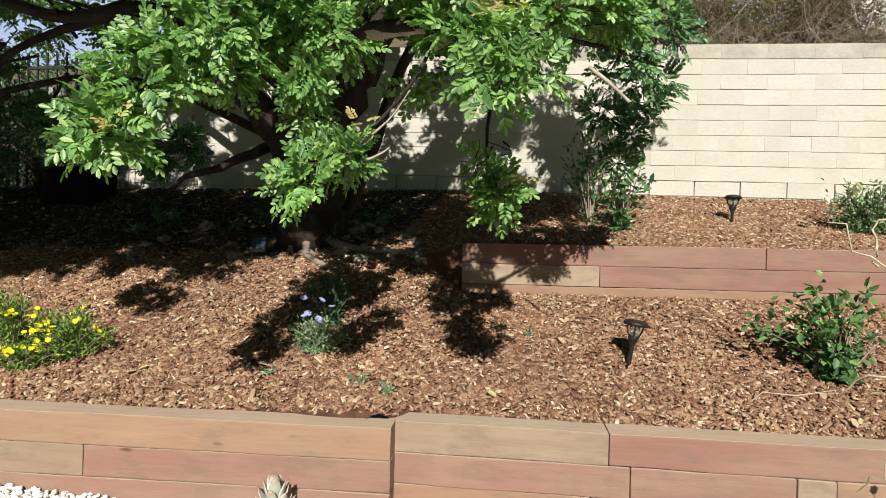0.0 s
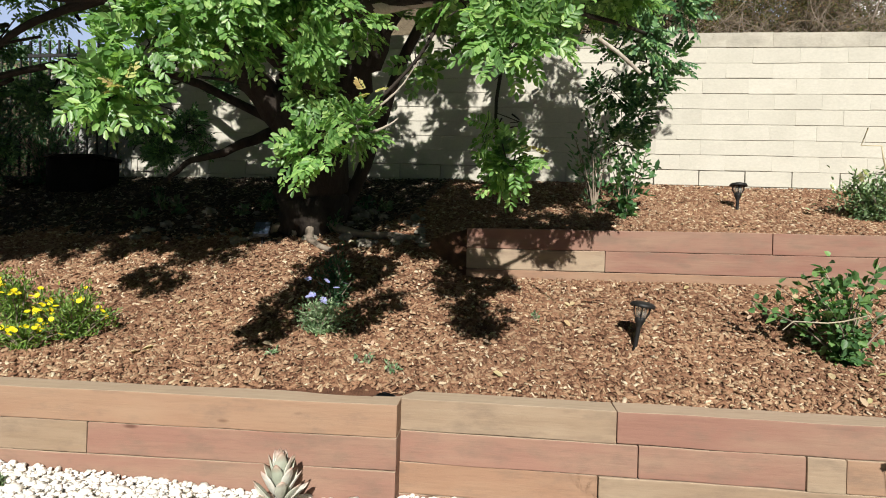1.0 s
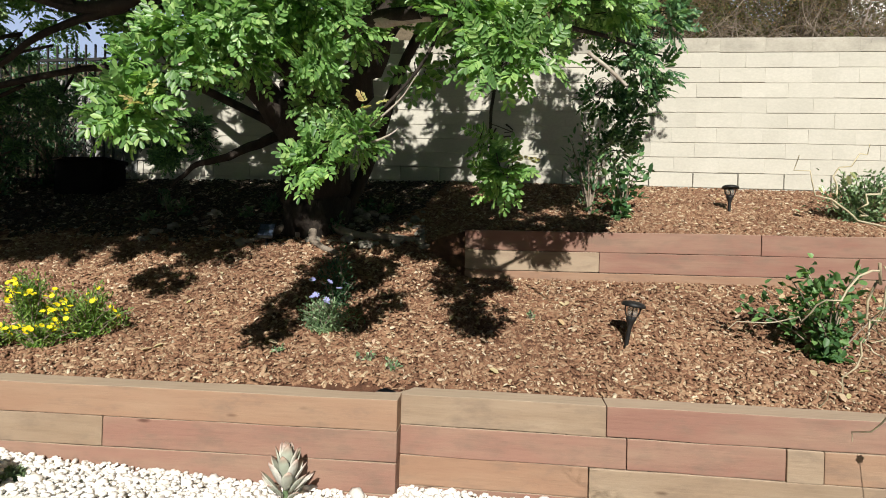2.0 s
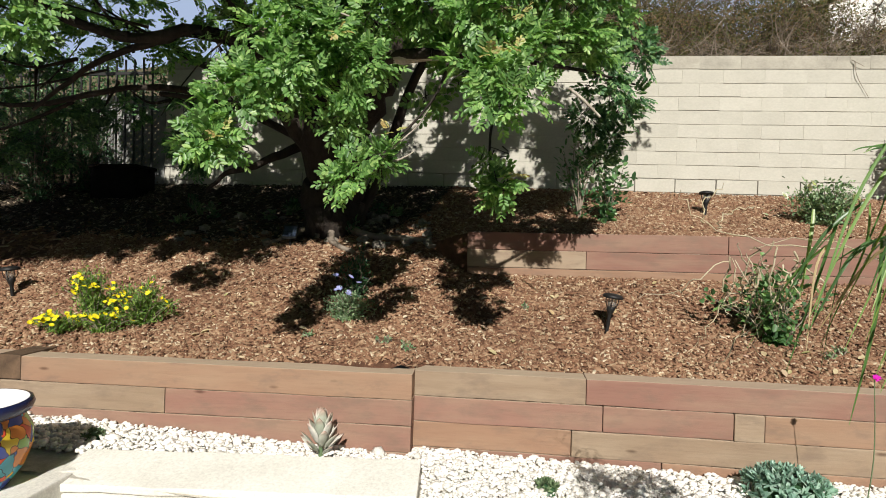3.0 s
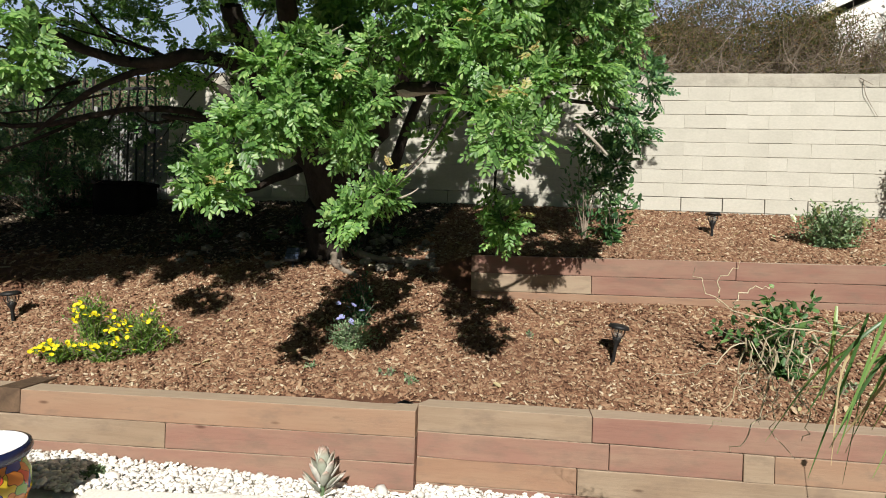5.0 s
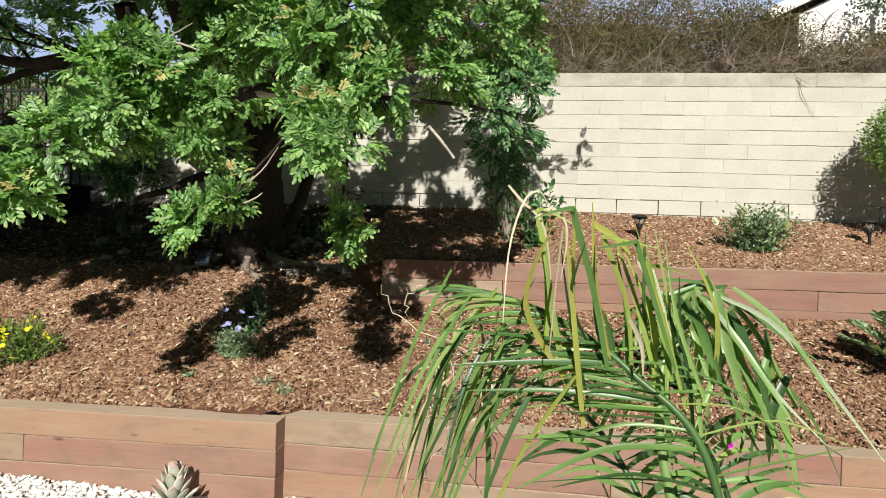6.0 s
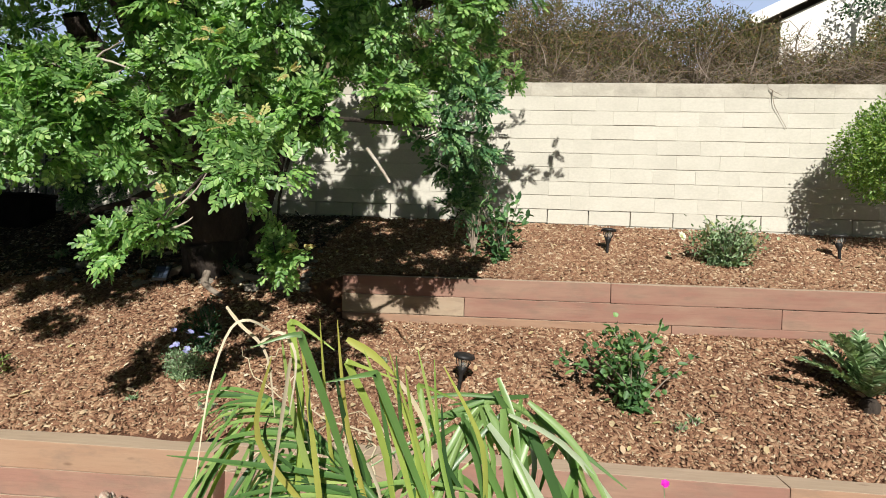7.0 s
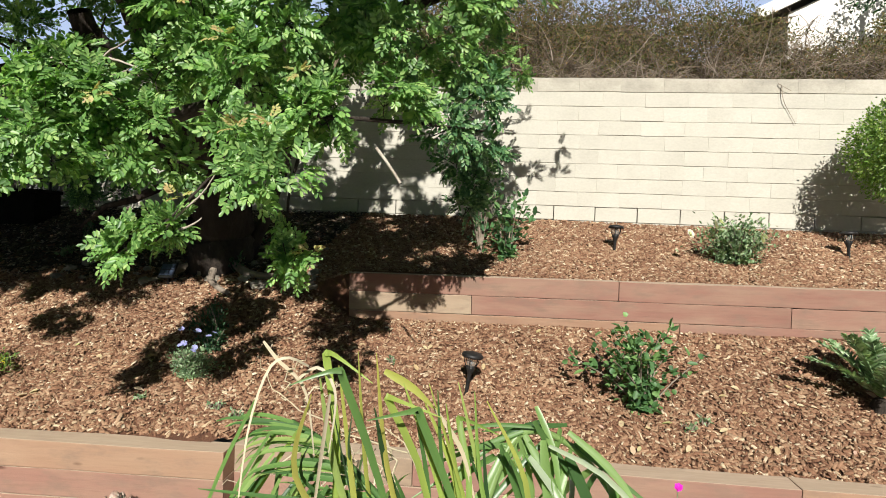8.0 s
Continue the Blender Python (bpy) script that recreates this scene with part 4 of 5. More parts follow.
blossoms(r2, [(-0.06, -0.02, 0.19), (0.0, 0.03, 0.17), (0.02, -0.02, 0.16), (-0.08, 0.02, 0.28), (0.01, 0.05, 0.27), (0.05, 0.1, 0.23), (-0.04, 0.1, 0.25), (-0.05, 0.0, 0.2), (0.11, 0.06, 0.26)], M_PETAL_BLUE, 0.022)
r2b, C = shrub("upright_shrub", -0.84, 3.2, on_soil(-0.84, 3.2), 0.13, 0.1, 0.32, 900, 0.03, M_LEAF_DARK, "upright dark-leaved shrub in the tree's shade", "shrub", 14, width=0.4)
# rose bush beside the upper timber wall
shrub("rose_bush", 1.8, 3.08, on_soil(1.8, 3.08), 0.46, 0.28, 0.47, 620, 0.052, M_LEAF_ROSE, "leafy green rose bush without blossoms on the mulch", "rose bush", 18, width=0.66, lower=0.1, upright=0.0, jitter=0.065)
# white rose at the block wall
r3, C = shrub("white_rose_bush", 2.78, 4.56, on_soil(2.78, 4.56), 0.34, 0.22, 0.33, 2600, 0.032, M_LEAF_PALE, "low grey-green rose bush with white blossoms near the wall", "rose bush", 46, width=0.65)
blossoms(r3, [(-0.38, -0.16, 0.22), (0.14, -0.2, 0.21), (-0.2, -0.17, 0.29), (-0.16, -0.15, 0.32), (0.12, -0.2, 0.19)], M_PETAL_WHITE, 0.042, petals=7, tilt=(45, 80), double=True)
# dark climber before the block wall
r4, C = shrub("tall_shrub", 1.0, 4.42, on_soil(1.0, 4.4), 0.24, 0.18, 0.6, 260, 0.075, M_LEAF_DEEP, "tall slender dark green shrub growing before the block wall", "shrub", 12, width=0.55, lower=0.1, jitter=0.12, upright=0.0)
r4, C = shrub("tall_shrub", 0.78, 4.5, on_soil(0.78, 4.5), 0.2, 0.16, 0.85, 260, 0.06, M_LEAF_DEEP, "tall slender dark green shrub growing before the block wall", "shrub", 14, width=0.45, lower=0.3)
# clipped shrub on a stem at the wall's sunny end
r5, C = shrub("clipped_shrub", 4.18, 4.75, on_soil(4.18, 4.75), 0.02, 0.02, 0.5, 10, 0.03, M_LEAF_BRIGHT, "bright green rounded shrub on a stem before the wall", "shrub", 5)
n = 17000
d = rand_dirs(n)
P = d * rng.uniform(0.1, 1.0, (n, 1)) ** 0.5 * np.array((0.5, 0.42, 0.46)) * (1 + 0.12 * np.sin(d[:, :1] * 7) * np.cos(d[:, 2:] * 6) + 0.06 * np.sin(d[:, :1] * 23 + 5 * d[:, 1:2]) * np.sin(d[:, 2:] * 19)) * rng.uniform(0.93, 1.06, (n, 1)) + np.array((0, 0, 0.92))
V, F = leaves_np(P, unit(d + rng.normal(size=(n, 3)) * 0.9), d + rng.normal(size=(n, 3)) * 0.9, 0.03 * rng.uniform(0.6, 1.2, n), 0.014)
part_np("crown", V, F, M_LEAF_BRIGHT, r5)
for x, y, h in ((-4.75, 4.75, 1.0), (-5.4, 4.5, 1.2), (-4.45, 5.1, 0.85), (-6.2, 4.6, 1.3), (-5.0, 5.0, 1.3), (-5.8, 5.0, 1.4)):
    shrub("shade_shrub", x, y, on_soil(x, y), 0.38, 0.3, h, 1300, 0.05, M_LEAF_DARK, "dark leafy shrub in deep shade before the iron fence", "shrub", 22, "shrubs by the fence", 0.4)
# weeds
for x, y, s in ((2.0, 2.93, 0.05), (0.32, 3.35, 0.035), (2.1, 3.0, 0.03), (-0.5, 2.7, 0.04), (-0.38, 2.66, 0.035), (-1.0, 2.75, 0.03), (3.1, 2.8, 0.04)):
    shrub("weed", x, y, on_soil(x, y), s, s, s * 0.8, 30, 0.026, M_LEAF_PALE, "small green weed sprouting through the mulch", "weed", 6, "weeds")

for k in range(16):
    x, y = rng.uniform(-3.1, -0.8), rng.uniform(4.05, 4.75)
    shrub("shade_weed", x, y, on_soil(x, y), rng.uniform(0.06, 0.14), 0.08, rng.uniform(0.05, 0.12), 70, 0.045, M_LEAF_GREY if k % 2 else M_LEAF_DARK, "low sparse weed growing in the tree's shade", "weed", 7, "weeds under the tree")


# ---- cycad ----
rng = np.random.default_rng(13)
def blade_np(line, width, normal):
    """A strap leaf along a line, folded at its middle."""
    n = len(line)
    t = unit(np.gradient(line, axis=0))
    s = unit(np.cross(t, normal))
    up = np.cross(s, t)
    w = width * np.sin(np.pi * (0.12 + 0.88 * np.linspace(0, 1, n)) ** 0.8)[:, None] + 0.0008
    V = np.stack([line - s * w / 2 + up * w * 0.15, line, line + s * w / 2 + up * w * 0.15], 1).reshape(-1, 3)
    k = np.arange(n - 1)[:, None] * 3
    return V, np.concatenate([k + np.array([[0, 1, 4, 3]]), k + np.array([[1, 2, 5, 4]])])


def frond(parent, line, leaflet, width, mat, name="frond", stalk_mat=None, pairs=36, start=0.15, droop=0.4, side=0.9, ahead=0.5, lift=0.15, gather=1.0, dry=0.0, dry_mat=None, single=False):
    """A feather leaf: a stalk with strap leaflets to both sides."""
    V, F = tube_np(line, 0.006, 0.002, 5)
    st = part_np(name, V, F, stalk_mat or mat, parent)
    tan = unit(np.gradient(line, axis=0))
    green, brown = [], []
    n = len(line)
    for k in range(pairs):
        f = start + (0.99 - start) * k / (pairs - 1)
        i = f * (n - 1)
        i0 = min(int(i), n - 2)
        p = line[i0] + (line[i0 + 1] - line[i0]) * (i - i0)
        t = tan[i0]
        s = unit(np.cross(t, np.array((0, 0, 1.0))))
        u = np.cross(s, t)
        L = leaflet * (0.55 + 0.45 * math.sin(math.pi * min(1, 0.25 + 0.75 * f))) * rng.uniform(0.8, 1.15)
        for sg in (1, -1):
            d = unit(t * ahead * rng.uniform(0.6, 1.3) + s * sg * side + u * lift + rng.normal(size=3) * 0.14)
            q = np.linspace(0, 1, 6)[:, None]
            ln = p + d * L * q - np.array((0, 0, 1.0)) * droop * L * q ** 2.2 * rng.uniform(0.6, 1.4)
            (brown if rng.random() < dry else green).append(blade_np(ln, width * rng.uniform(0.8, 1.15), u + rng.normal(size=3) * 0.35))
    if single:
        for piece in green:
            part_np("leaflet", *piece, mat, st)
        for piece in brown:
            part_np("leaflet", *piece, dry_mat or mat, st, "dry straw-coloured leaflet")
    else:
        tagged(part_np("foliage", *join_np(green), mat, st), kind="stuff")
    return st


cyc = thing("cycad", Matrix.Translation((3.07, 3.2, on_soil(3.07, 3.2))), "stiff dark green cycad with feathered fronds on the mulch", "cycad")
V, F = lathe_np([(0.0, 0.07), (0.03, 0.06), (0.05, 0.03), (0.05, 0.0), (0.04, -0.05)], 12)
part_np("trunk", V, F, M_BARK, cyc)
for k in range(22):
    a = 2.4 * k + rng.uniform(-0.2, 0.2)
    e, L = 0.45 + 0.9 * k / 22 + rng.uniform(-0.1, 0.1), rng.uniform(0.38, 0.48)
    dirh = np.array((math.cos(a), math.sin(a), 0))
    ln = smooth_line([(0, 0, 0.07), dirh * L * 0.45 * math.cos(e) + np.array((0, 0, 0.07 + 0.5 * L * math.sin(e))), dirh * L * math.cos(e) * 1.05 + np.array((0, 0, 0.07 + 0.85 * L * math.sin(e)))], 12)
    frond(cyc, ln, 0.075, 0.014, M_LEAF_CYCAD, pairs=46, start=0.1, droop=0.0, side=0.75, ahead=0.7, lift=0.12)


# ---- palm beside the path ----
rng = np.random.default_rng(14)
PALM = (1.13, 0.27, -0.16)
palm = thing("feather_palm", Matrix.Translation(PALM), "young feather palm with arching fronds and some dry leaflets", "palm")
V, F = tube_np(smooth_line([(0, 0, 0), (0.01, 0.01, 0.35), (0.0, -0.02, 0.72)], 8), 0.05, 0.03, 10, 0.05)
part_np("stem", V, F, M_BARK, palm, smooth=True)


def palm_frond(pts, leaflet=0.15, width=0.0048, pairs=34, dry=0.1, **kw):
    ln = smooth_line(np.array(pts) - np.array(PALM), 18)
    return frond(palm, ln, leaflet, width, M_PALM, pairs=pairs, dry=dry, dry_mat=M_PALM_DRY, single=True, **kw)


def palm_blade(pts, width, mat=M_PALM, label="", n=11, face=(0.0, -1.0, 0.4)):
    ln = smooth_line(np.array(pts) - np.array(PALM), n)
    part_np("leaflet", *blade_np(ln, width, np.array(face) + rng.normal(size=3) * 0.35), mat, palm, label)


DRY = "dry straw-coloured leaflet"
B = (1.13, 0.27, 0.5)
# the great frond: its leaflets lie flat to one side, and stand or fold over on the other
MAIN = smooth_line([B, (1.11, 0.33, 0.9), (1.08, 0.37, 1.12), (1.01, 0.40, 1.2), (0.945, 0.43, 1.245), (0.89, 0.47, 1.265), (0.84, 0.5, 1.275)], 60)
V, F = tube_np(MAIN - np.array(PALM), 0.0055, 0.002, 6)
part_np("frond_stalk", V, F, M_PALM, palm)
for k in range(40):
    p = MAIN[22 + int(k * 36 / 40)]
    L = 0.125 * rng.uniform(0.7, 1.15) * (1 - 0.006 * k)
    d = np.array((-1.0, 0.1 + rng.normal(0, 0.1), 0.04 + rng.normal(0, 0.1)))
    bend = rng.uniform(0.0, 0.3) * L
    palm_blade([p, p + d * L * 0.5, p + d * L * 0.85 - (0, 0, bend * 0.4), p + d * L - (0, 0, bend)], rng.uniform(0.0028, 0.0055), M_PALM, face=(0, -0.6, 1))
for k in range(26):
    x = 0.9 + 0.165 * (k + rng.uniform(0, 1)) / 26
    y = 0.37 + 0.55 * abs(x - 0.94) + rng.normal(0, 0.02)
    e = np.array((x, y, 1.392 - 0.36 * max(0, x - 0.94) - 0.9 * max(0, 0.92 - x) - abs(rng.normal(0, 0.035))))
    p = np.array((x + rng.uniform(0.0, 0.06), 0.42 + rng.normal(0, 0.015), 1.19 + rng.normal(0, 0.02)))
    mat, label = (M_PALM_YELLOW, "yellowing leaflet") if k % 2 == 1 else (M_PALM, "")
    if k % 5 == 1:
        side = 1.0 if k % 2 else -1.0
        palm_blade([p, p + (e - p) * 0.55 + (rng.normal(0, 0.006), 0, 0), e - (e - p) * 0.04, e, e + (side * 0.012, -0.006, -0.001), e + (side * rng.uniform(0.03, 0.06), -0.015, -rng.uniform(0.0, 0.03))], rng.uniform(0.0045, 0.0075), mat, label, 14)
    else:
        palm_blade([p, p + (e - p) * 0.5 + (rng.normal(0, 0.01), 0, 0), e], rng.uniform(0.003, 0.0065), mat, label)
for k in range(34):
    p = MAIN[14 + int(k * 22 / 34)] + rng.normal(size=3) * 0.006
    sg = -1.0 if k % 4 else 1.0
    L = rng.uniform(0.1, 0.2)
    d = np.array((sg, 0.1 + rng.normal(0, 0.12), 0.05 + rng.normal(0, 0.12)))
    palm_blade([p, p + d * L * 0.5, p + d * L - (0, 0, rng.uniform(0.0, 0.3) * L)], rng.uniform(0.003, 0.0065), M_PALM, face=(0, -0.6, 1))
# a frond bent over to one side, its wide leaflets hanging
OVER = smooth_line([B, (1.08, 0.36, 0.92), (1.045, 0.42, 1.13), (1.065, 0.46, 1.24), (1.1, 0.485, 1.288), (1.165, 0.51, 1.25), (1.235, 0.53, 1.14)], 60)
V, F = tube_np(OVER - np.array(PALM), 0.007, 0.0025, 6)
part_np("frond_stalk", V, F, M_PALM, palm)
for k in range(36):
    p = OVER[28 + int(k * 30 / 36)] + rng.normal(size=3) * 0.012
    L = rng.uniform(0.06, 0.2)
    d = np.array((rng.normal(0.02, 0.06), rng.normal(0, 0.04), 0))
    palm_blade([p, p + d * 0.5 - (0, 0, 0.4 * L) + rng.normal(size=3) * 0.006, p + d - (0, 0, L)], rng.uniform(0.005, 0.011), n=9)
for k in range(14):
    p = OVER[34 + k] + rng.normal(size=3) * 0.006
    d = np.array((-rng.uniform(0.03, 0.1), rng.normal(0, 0.03), -rng.uniform(0.0, 0.09)))
    palm_blade([p, p + d * 0.5 + rng.normal(size=3) * 0.004, p + d], rng.uniform(0.003, 0.006), n=8)
palm_blade([(1.1, 0.45, 1.275), (1.135, 0.45, 1.23), (1.175, 0.45, 1.175), (1.23, 0.45, 1.12)], 0.008, M_PALM_PALE, "pale grey-green leaflet seen from below")
palm_blade([(1.12, 0.47, 1.28), (1.18, 0.47, 1.25), (1.24, 0.47, 1.18), (1.3, 0.47, 1.1)], 0.005, M_PALM_PALE, "pale grey-green leaflet seen from below")
# long leaflets that hang over the other side
for k in range(22):
    f = rng.uniform(0, 1)
    s = np.array((0.92 - 0.09 * f + rng.normal(0, 0.02), 0.42 + 0.08 * f + rng.normal(0, 0.025), 1.2 + 0.06 * f + rng.normal(0, 0.03)))
    drop = rng.uniform(0.12, 0.34)
    reach = np.array((-0.3 * drop - rng.uniform(0.0, 0.05), rng.normal(0.0, 0.03), 0))
    palm_blade([s, s + reach * 0.5 - (0, 0, 0.38 * drop) + rng.normal(size=3) * 0.005, s + reach - (0, 0, drop)], rng.uniform(0.003, 0.0065), *((M_PALM_YELLOW, "yellowing leaflet") if k % 8 == 3 else (M_PALM,)))
for k in range(12):
    s = np.array((0.84 + rng.normal(0, 0.03), 0.6 + rng.normal(0, 0.05), 1.16 + rng.normal(0, 0.04)))
    d, drop = np.array((-rng.uniform(0.0, 0.12), rng.normal(0.04, 0.05), 0)), rng.uniform(0.15, 0.36)
    palm_blade([s, s + d * 0.5 - (0, 0, 0.35 * drop) + rng.normal(size=3) * 0.01, s + d - (0, 0, drop)], rng.uniform(0.003, 0.007), *((M_PALM_DRY, DRY) if k % 6 == 2 else (M_PALM,)))
# a lower frond beneath them
palm_frond([B, (1.09, 0.36, 0.85), (1.03, 0.44, 1.05), (0.95, 0.52, 1.14), (0.86, 0.62, 1.13)], 0.16, 0.007, pairs=26, dry=0.03, droop=0.35, start=0.3, lift=0.1)
palm_frond([B, (1.14, 0.36, 0.82), (1.14, 0.44, 1.0), (1.13, 0.52, 1.08), (1.12, 0.62, 1.08)], 0.14, 0.008, pairs=20, dry=0.03, droop=0.4, start=0.4, lift=0.2)
palm_frond([B, (1.22, 0.34, 0.75), (1.28, 0.42, 0.9), (1.32, 0.5, 0.94), (1.36, 0.56, 0.9)], 0.15, 0.006, pairs=18, droop=0.8, start=0.4)
# dead leaflets
for pts, w in (([(0.915, 0.35, 1.375), (0.905, 0.33, 1.386), (0.891, 0.325, 1.376), (0.878, 0.32, 1.33), (0.874, 0.31, 1.26)], 0.0016),
               ([(0.875, 0.35, 1.394), (0.888, 0.35, 1.379), (0.911, 0.353, 1.354), (0.92, 0.353, 1.3)], 0.0022),
               ([(0.93, 0.36, 1.35), (0.924, 0.355, 1.29), (0.919, 0.345, 1.22)], 0.003),
               ([(1.011, 0.42, 1.325), (1.037, 0.42, 1.288), (1.052, 0.415, 1.24)], 0.0035),
               ([(1.0, 0.365, 1.262), (1.012, 0.365, 1.236), (1.014, 0.365, 1.205)], 0.0045),
               ([(0.9, 0.36, 1.36), (0.92, 0.36, 1.372), (0.935, 0.36, 1.35), (0.93, 0.36, 1.30)], 0.002)):
    palm_blade(pts, w, M_STRAW, DRY, 14)
palm_blade([(0.965, 0.41, 1.36), (0.99, 0.415, 1.345), (1.012, 0.42, 1.324)], 0.007, M_PALM_YELLOW, "yellowing leaflet")
# dead flower stalk with thin bare branchlets
STALK = [[(1.12, 0.3, 0.6), (1.02, 0.6, 0.98), (0.92, 0.82, 1.12), (0.83, 0.9, 1.13), (0.76, 0.9, 1.11)]]
STALK += [[(0.92, 0.82, 1.12), (0.78, 0.88, 1.13), (0.68, 0.9, 1.16), (0.628, 0.9, 1.2), (0.607, 0.9, 1.246)], [(0.66, 0.9, 1.17), (0.66, 0.9, 1.22), (0.70, 0.9, 1.262)], [(0.69, 0.9, 1.16), (0.73, 0.91, 1.2), (0.77, 0.9, 1.21)]]
for k in range(20):
    x = rng.uniform(0.7, 0.86)
    z = 1.1 + rng.normal(0, 0.03)
    h = rng.uniform(0.08, 0.26)
    lean = rng.normal(0, 0.05)
    STALK.append([(x, 0.9, z), (x + lean * 0.5 + rng.normal(0, 0.012), 0.9 + rng.normal(0, 0.03), z - h * 0.4), (x + lean + rng.normal(0, 0.012), 0.9 + rng.normal(0, 0.03), z - h * 0.75), (x + lean * 1.6, 0.9 + rng.normal(0, 0.03), z - h)])
for k, pts in enumerate(STALK):
    ln = smooth_line(np.array(pts) - np.array(PALM), 14)
    ln[1:-1] += rng.normal(size=(12, 3)) * 0.005
    V, F = tube_np(ln, 0.0018 if k < 4 else rng.uniform(0.001, 0.0028), 0.0008, 5)
    part_np("dry_stalk", V, F, M_STRAW, palm, "bare straw-coloured dead flower stalk")


# ---- path lights ----
rng = np.random.default_rng(15)
def path_light(m, label):
    """A solar stake light: cap, cage, head, spike."""
    root = thing("path_light", m, label, "path light", "solar path lights")
    V, F = lathe_np([(0.0, 0.25), (0.03, 0.249), (0.056, 0.242), (0.064, 0.23), (0.062, 0.22), (0.0, 0.22)], 20)
    part_np("cap", V, F, M_BLACK, root, smooth=False)
    V, F = lathe_np([(0.026, 0.222), (0.030, 0.19), (0.024, 0.165), (0.0, 0.163)], 14)
    part_np("lens", V, F, M_GLASS, root, "clear ribbed lens")
    for k in range(6):
        a = k * math.pi / 3
        V, F = tube_np(np.array([(0.046 * math.cos(a), 0.046 * math.sin(a), 0.224), (0.042 * math.cos(a), 0.042 * math.sin(a), 0.19), (0.024 * math.cos(a), 0.024 * math.sin(a), 0.155)]), 0.003, 0.003, 5)
        part_np("cage_bar", V, F, M_BLACK, root)
    V, F = lathe_np([(0.0, 0.165), (0.026, 0.165), (0.027, 0.15), (0.016, 0.125), (0.012, 0.11), (0.011, 0.02), (0.004, -0.08)], 12)
    part_np("stake", V, F, M_BLACK, root)
    return root


def glass_mat():
    m, nt, b = mat_base("clear_plastic", 0.15, 0.5)
    b.inputs["Base Color"].default_value = (0.75, 0.78, 0.76, 1)
    b.inputs["Transmission Weight"].default_value = 0.85
    return m


M_GLASS = glass_mat()
lamp = path_light(pose(0.81, 3.12, on_soil(0.81, 3.12) + 0.0, 3, 8, 20), "black plastic solar path light staked in the mulch, leaning slightly")
for x, y, lean in ((1.89, 4.71, 4), (3.76, 4.81, 3), (-3.32, 3.08, 5)):
    copy_thing(lamp, pose(x, y, on_soil(x, y) - 0.03, 2, lean, x * 40))

# solar panel of a spotlight beneath the tree
sp = thing("solar_spotlight", pose(-1.585, 3.86, on_soil(-1.585, 3.86), 0, 0, 8), "small dark solar panel on a stake beneath the tree", "solar light")
ob = part("panel", box_bm(-0.06, 0.06, -0.006, 0.006, -0.075, 0.075, 0.003), M_BLACK, sp)
ob.matrix_local = pose(0, 0, 0.10, -40, 0, 0)
for k in range(3):
    for j in range(2):
        cell = part("solar_cell", box_bm(-0.016, 0.016, -0.002, 0.0, -0.025, 0.025), rough_mat("solar_cell", [(0.3, (0.03, 0.045, 0.08)), (0.7, (0.06, 0.08, 0.12))], 30, rough=0.4, bstrength=0.05, spec=0.3) if k + j == 0 else bpy.data.materials["solar_cell"], ob)
        cell.matrix_local = Matrix.Translation((-0.035 + 0.035 * k, -0.0065, -0.028 + 0.056 * j))
part("stake", box_bm(-0.008, 0.008, -0.004, 0.012, -0.1, 0.09), M_BLACK, sp)


# ---- gravel strip: succulents, curb, pot ----
def succulent():
    """Tall rosette: long pointed leaves that stand up and fan out, the outer ones leaning."""
    root = thing("paddle_succulent", Matrix.Translation((-0.705, 2.2, float(gravel_z(-0.7)))), "grey-white succulent with upright red-edged pointed leaves on the gravel", "succulent")
    V, F = leaves_np(np.zeros((1, 3)), np.array([(0, 1.0, 0)]), np.array([(0, 0, 1.0)]), 0.1, 0.034, 0.25, -0.16, 0.4, 0.46, 0.6)
    me = mesh_np("leaf", V, F, M_SUCC)
    for k in range(34):
        f = (k + 0.5) / 34
        a = k * 137.5 + rng.uniform(-12, 12)
        ob = new("leaf", me)
        ob.parent = root
        lean = 4 + 60 * f ** 1.3
        size = (1.25 + 0.7 * math.sin(math.pi * min(1, 0.1 + 0.75 * f))) * rng.uniform(0.9, 1.1)
        ob.matrix_local = Matrix.Translation((0, 0, 0.13 - 0.12 * f)) @ pose(0, 0, 0, 0, 0, a) @ pose(0, 0.006 + 0.012 * f, 0, 90 - lean, 0, 0) @ Matrix.Diagonal((size, size, size, 1))
        sol = ob.modifiers.new("thick", "SOLIDIFY")
        sol.thickness = 0.005
        rnd = ob.modifiers.new("round", "SUBSURF")
        rnd.levels = rnd.render_levels = 1
    V, F = tube_np(np.array([(0, 0, -0.03), (0, 0, 0.06), (0, 0, 0.13)]), 0.014, 0.008, 8)
    part_np("stem", V, F, M_LEAF_GREY, root)
    return root


succulent()


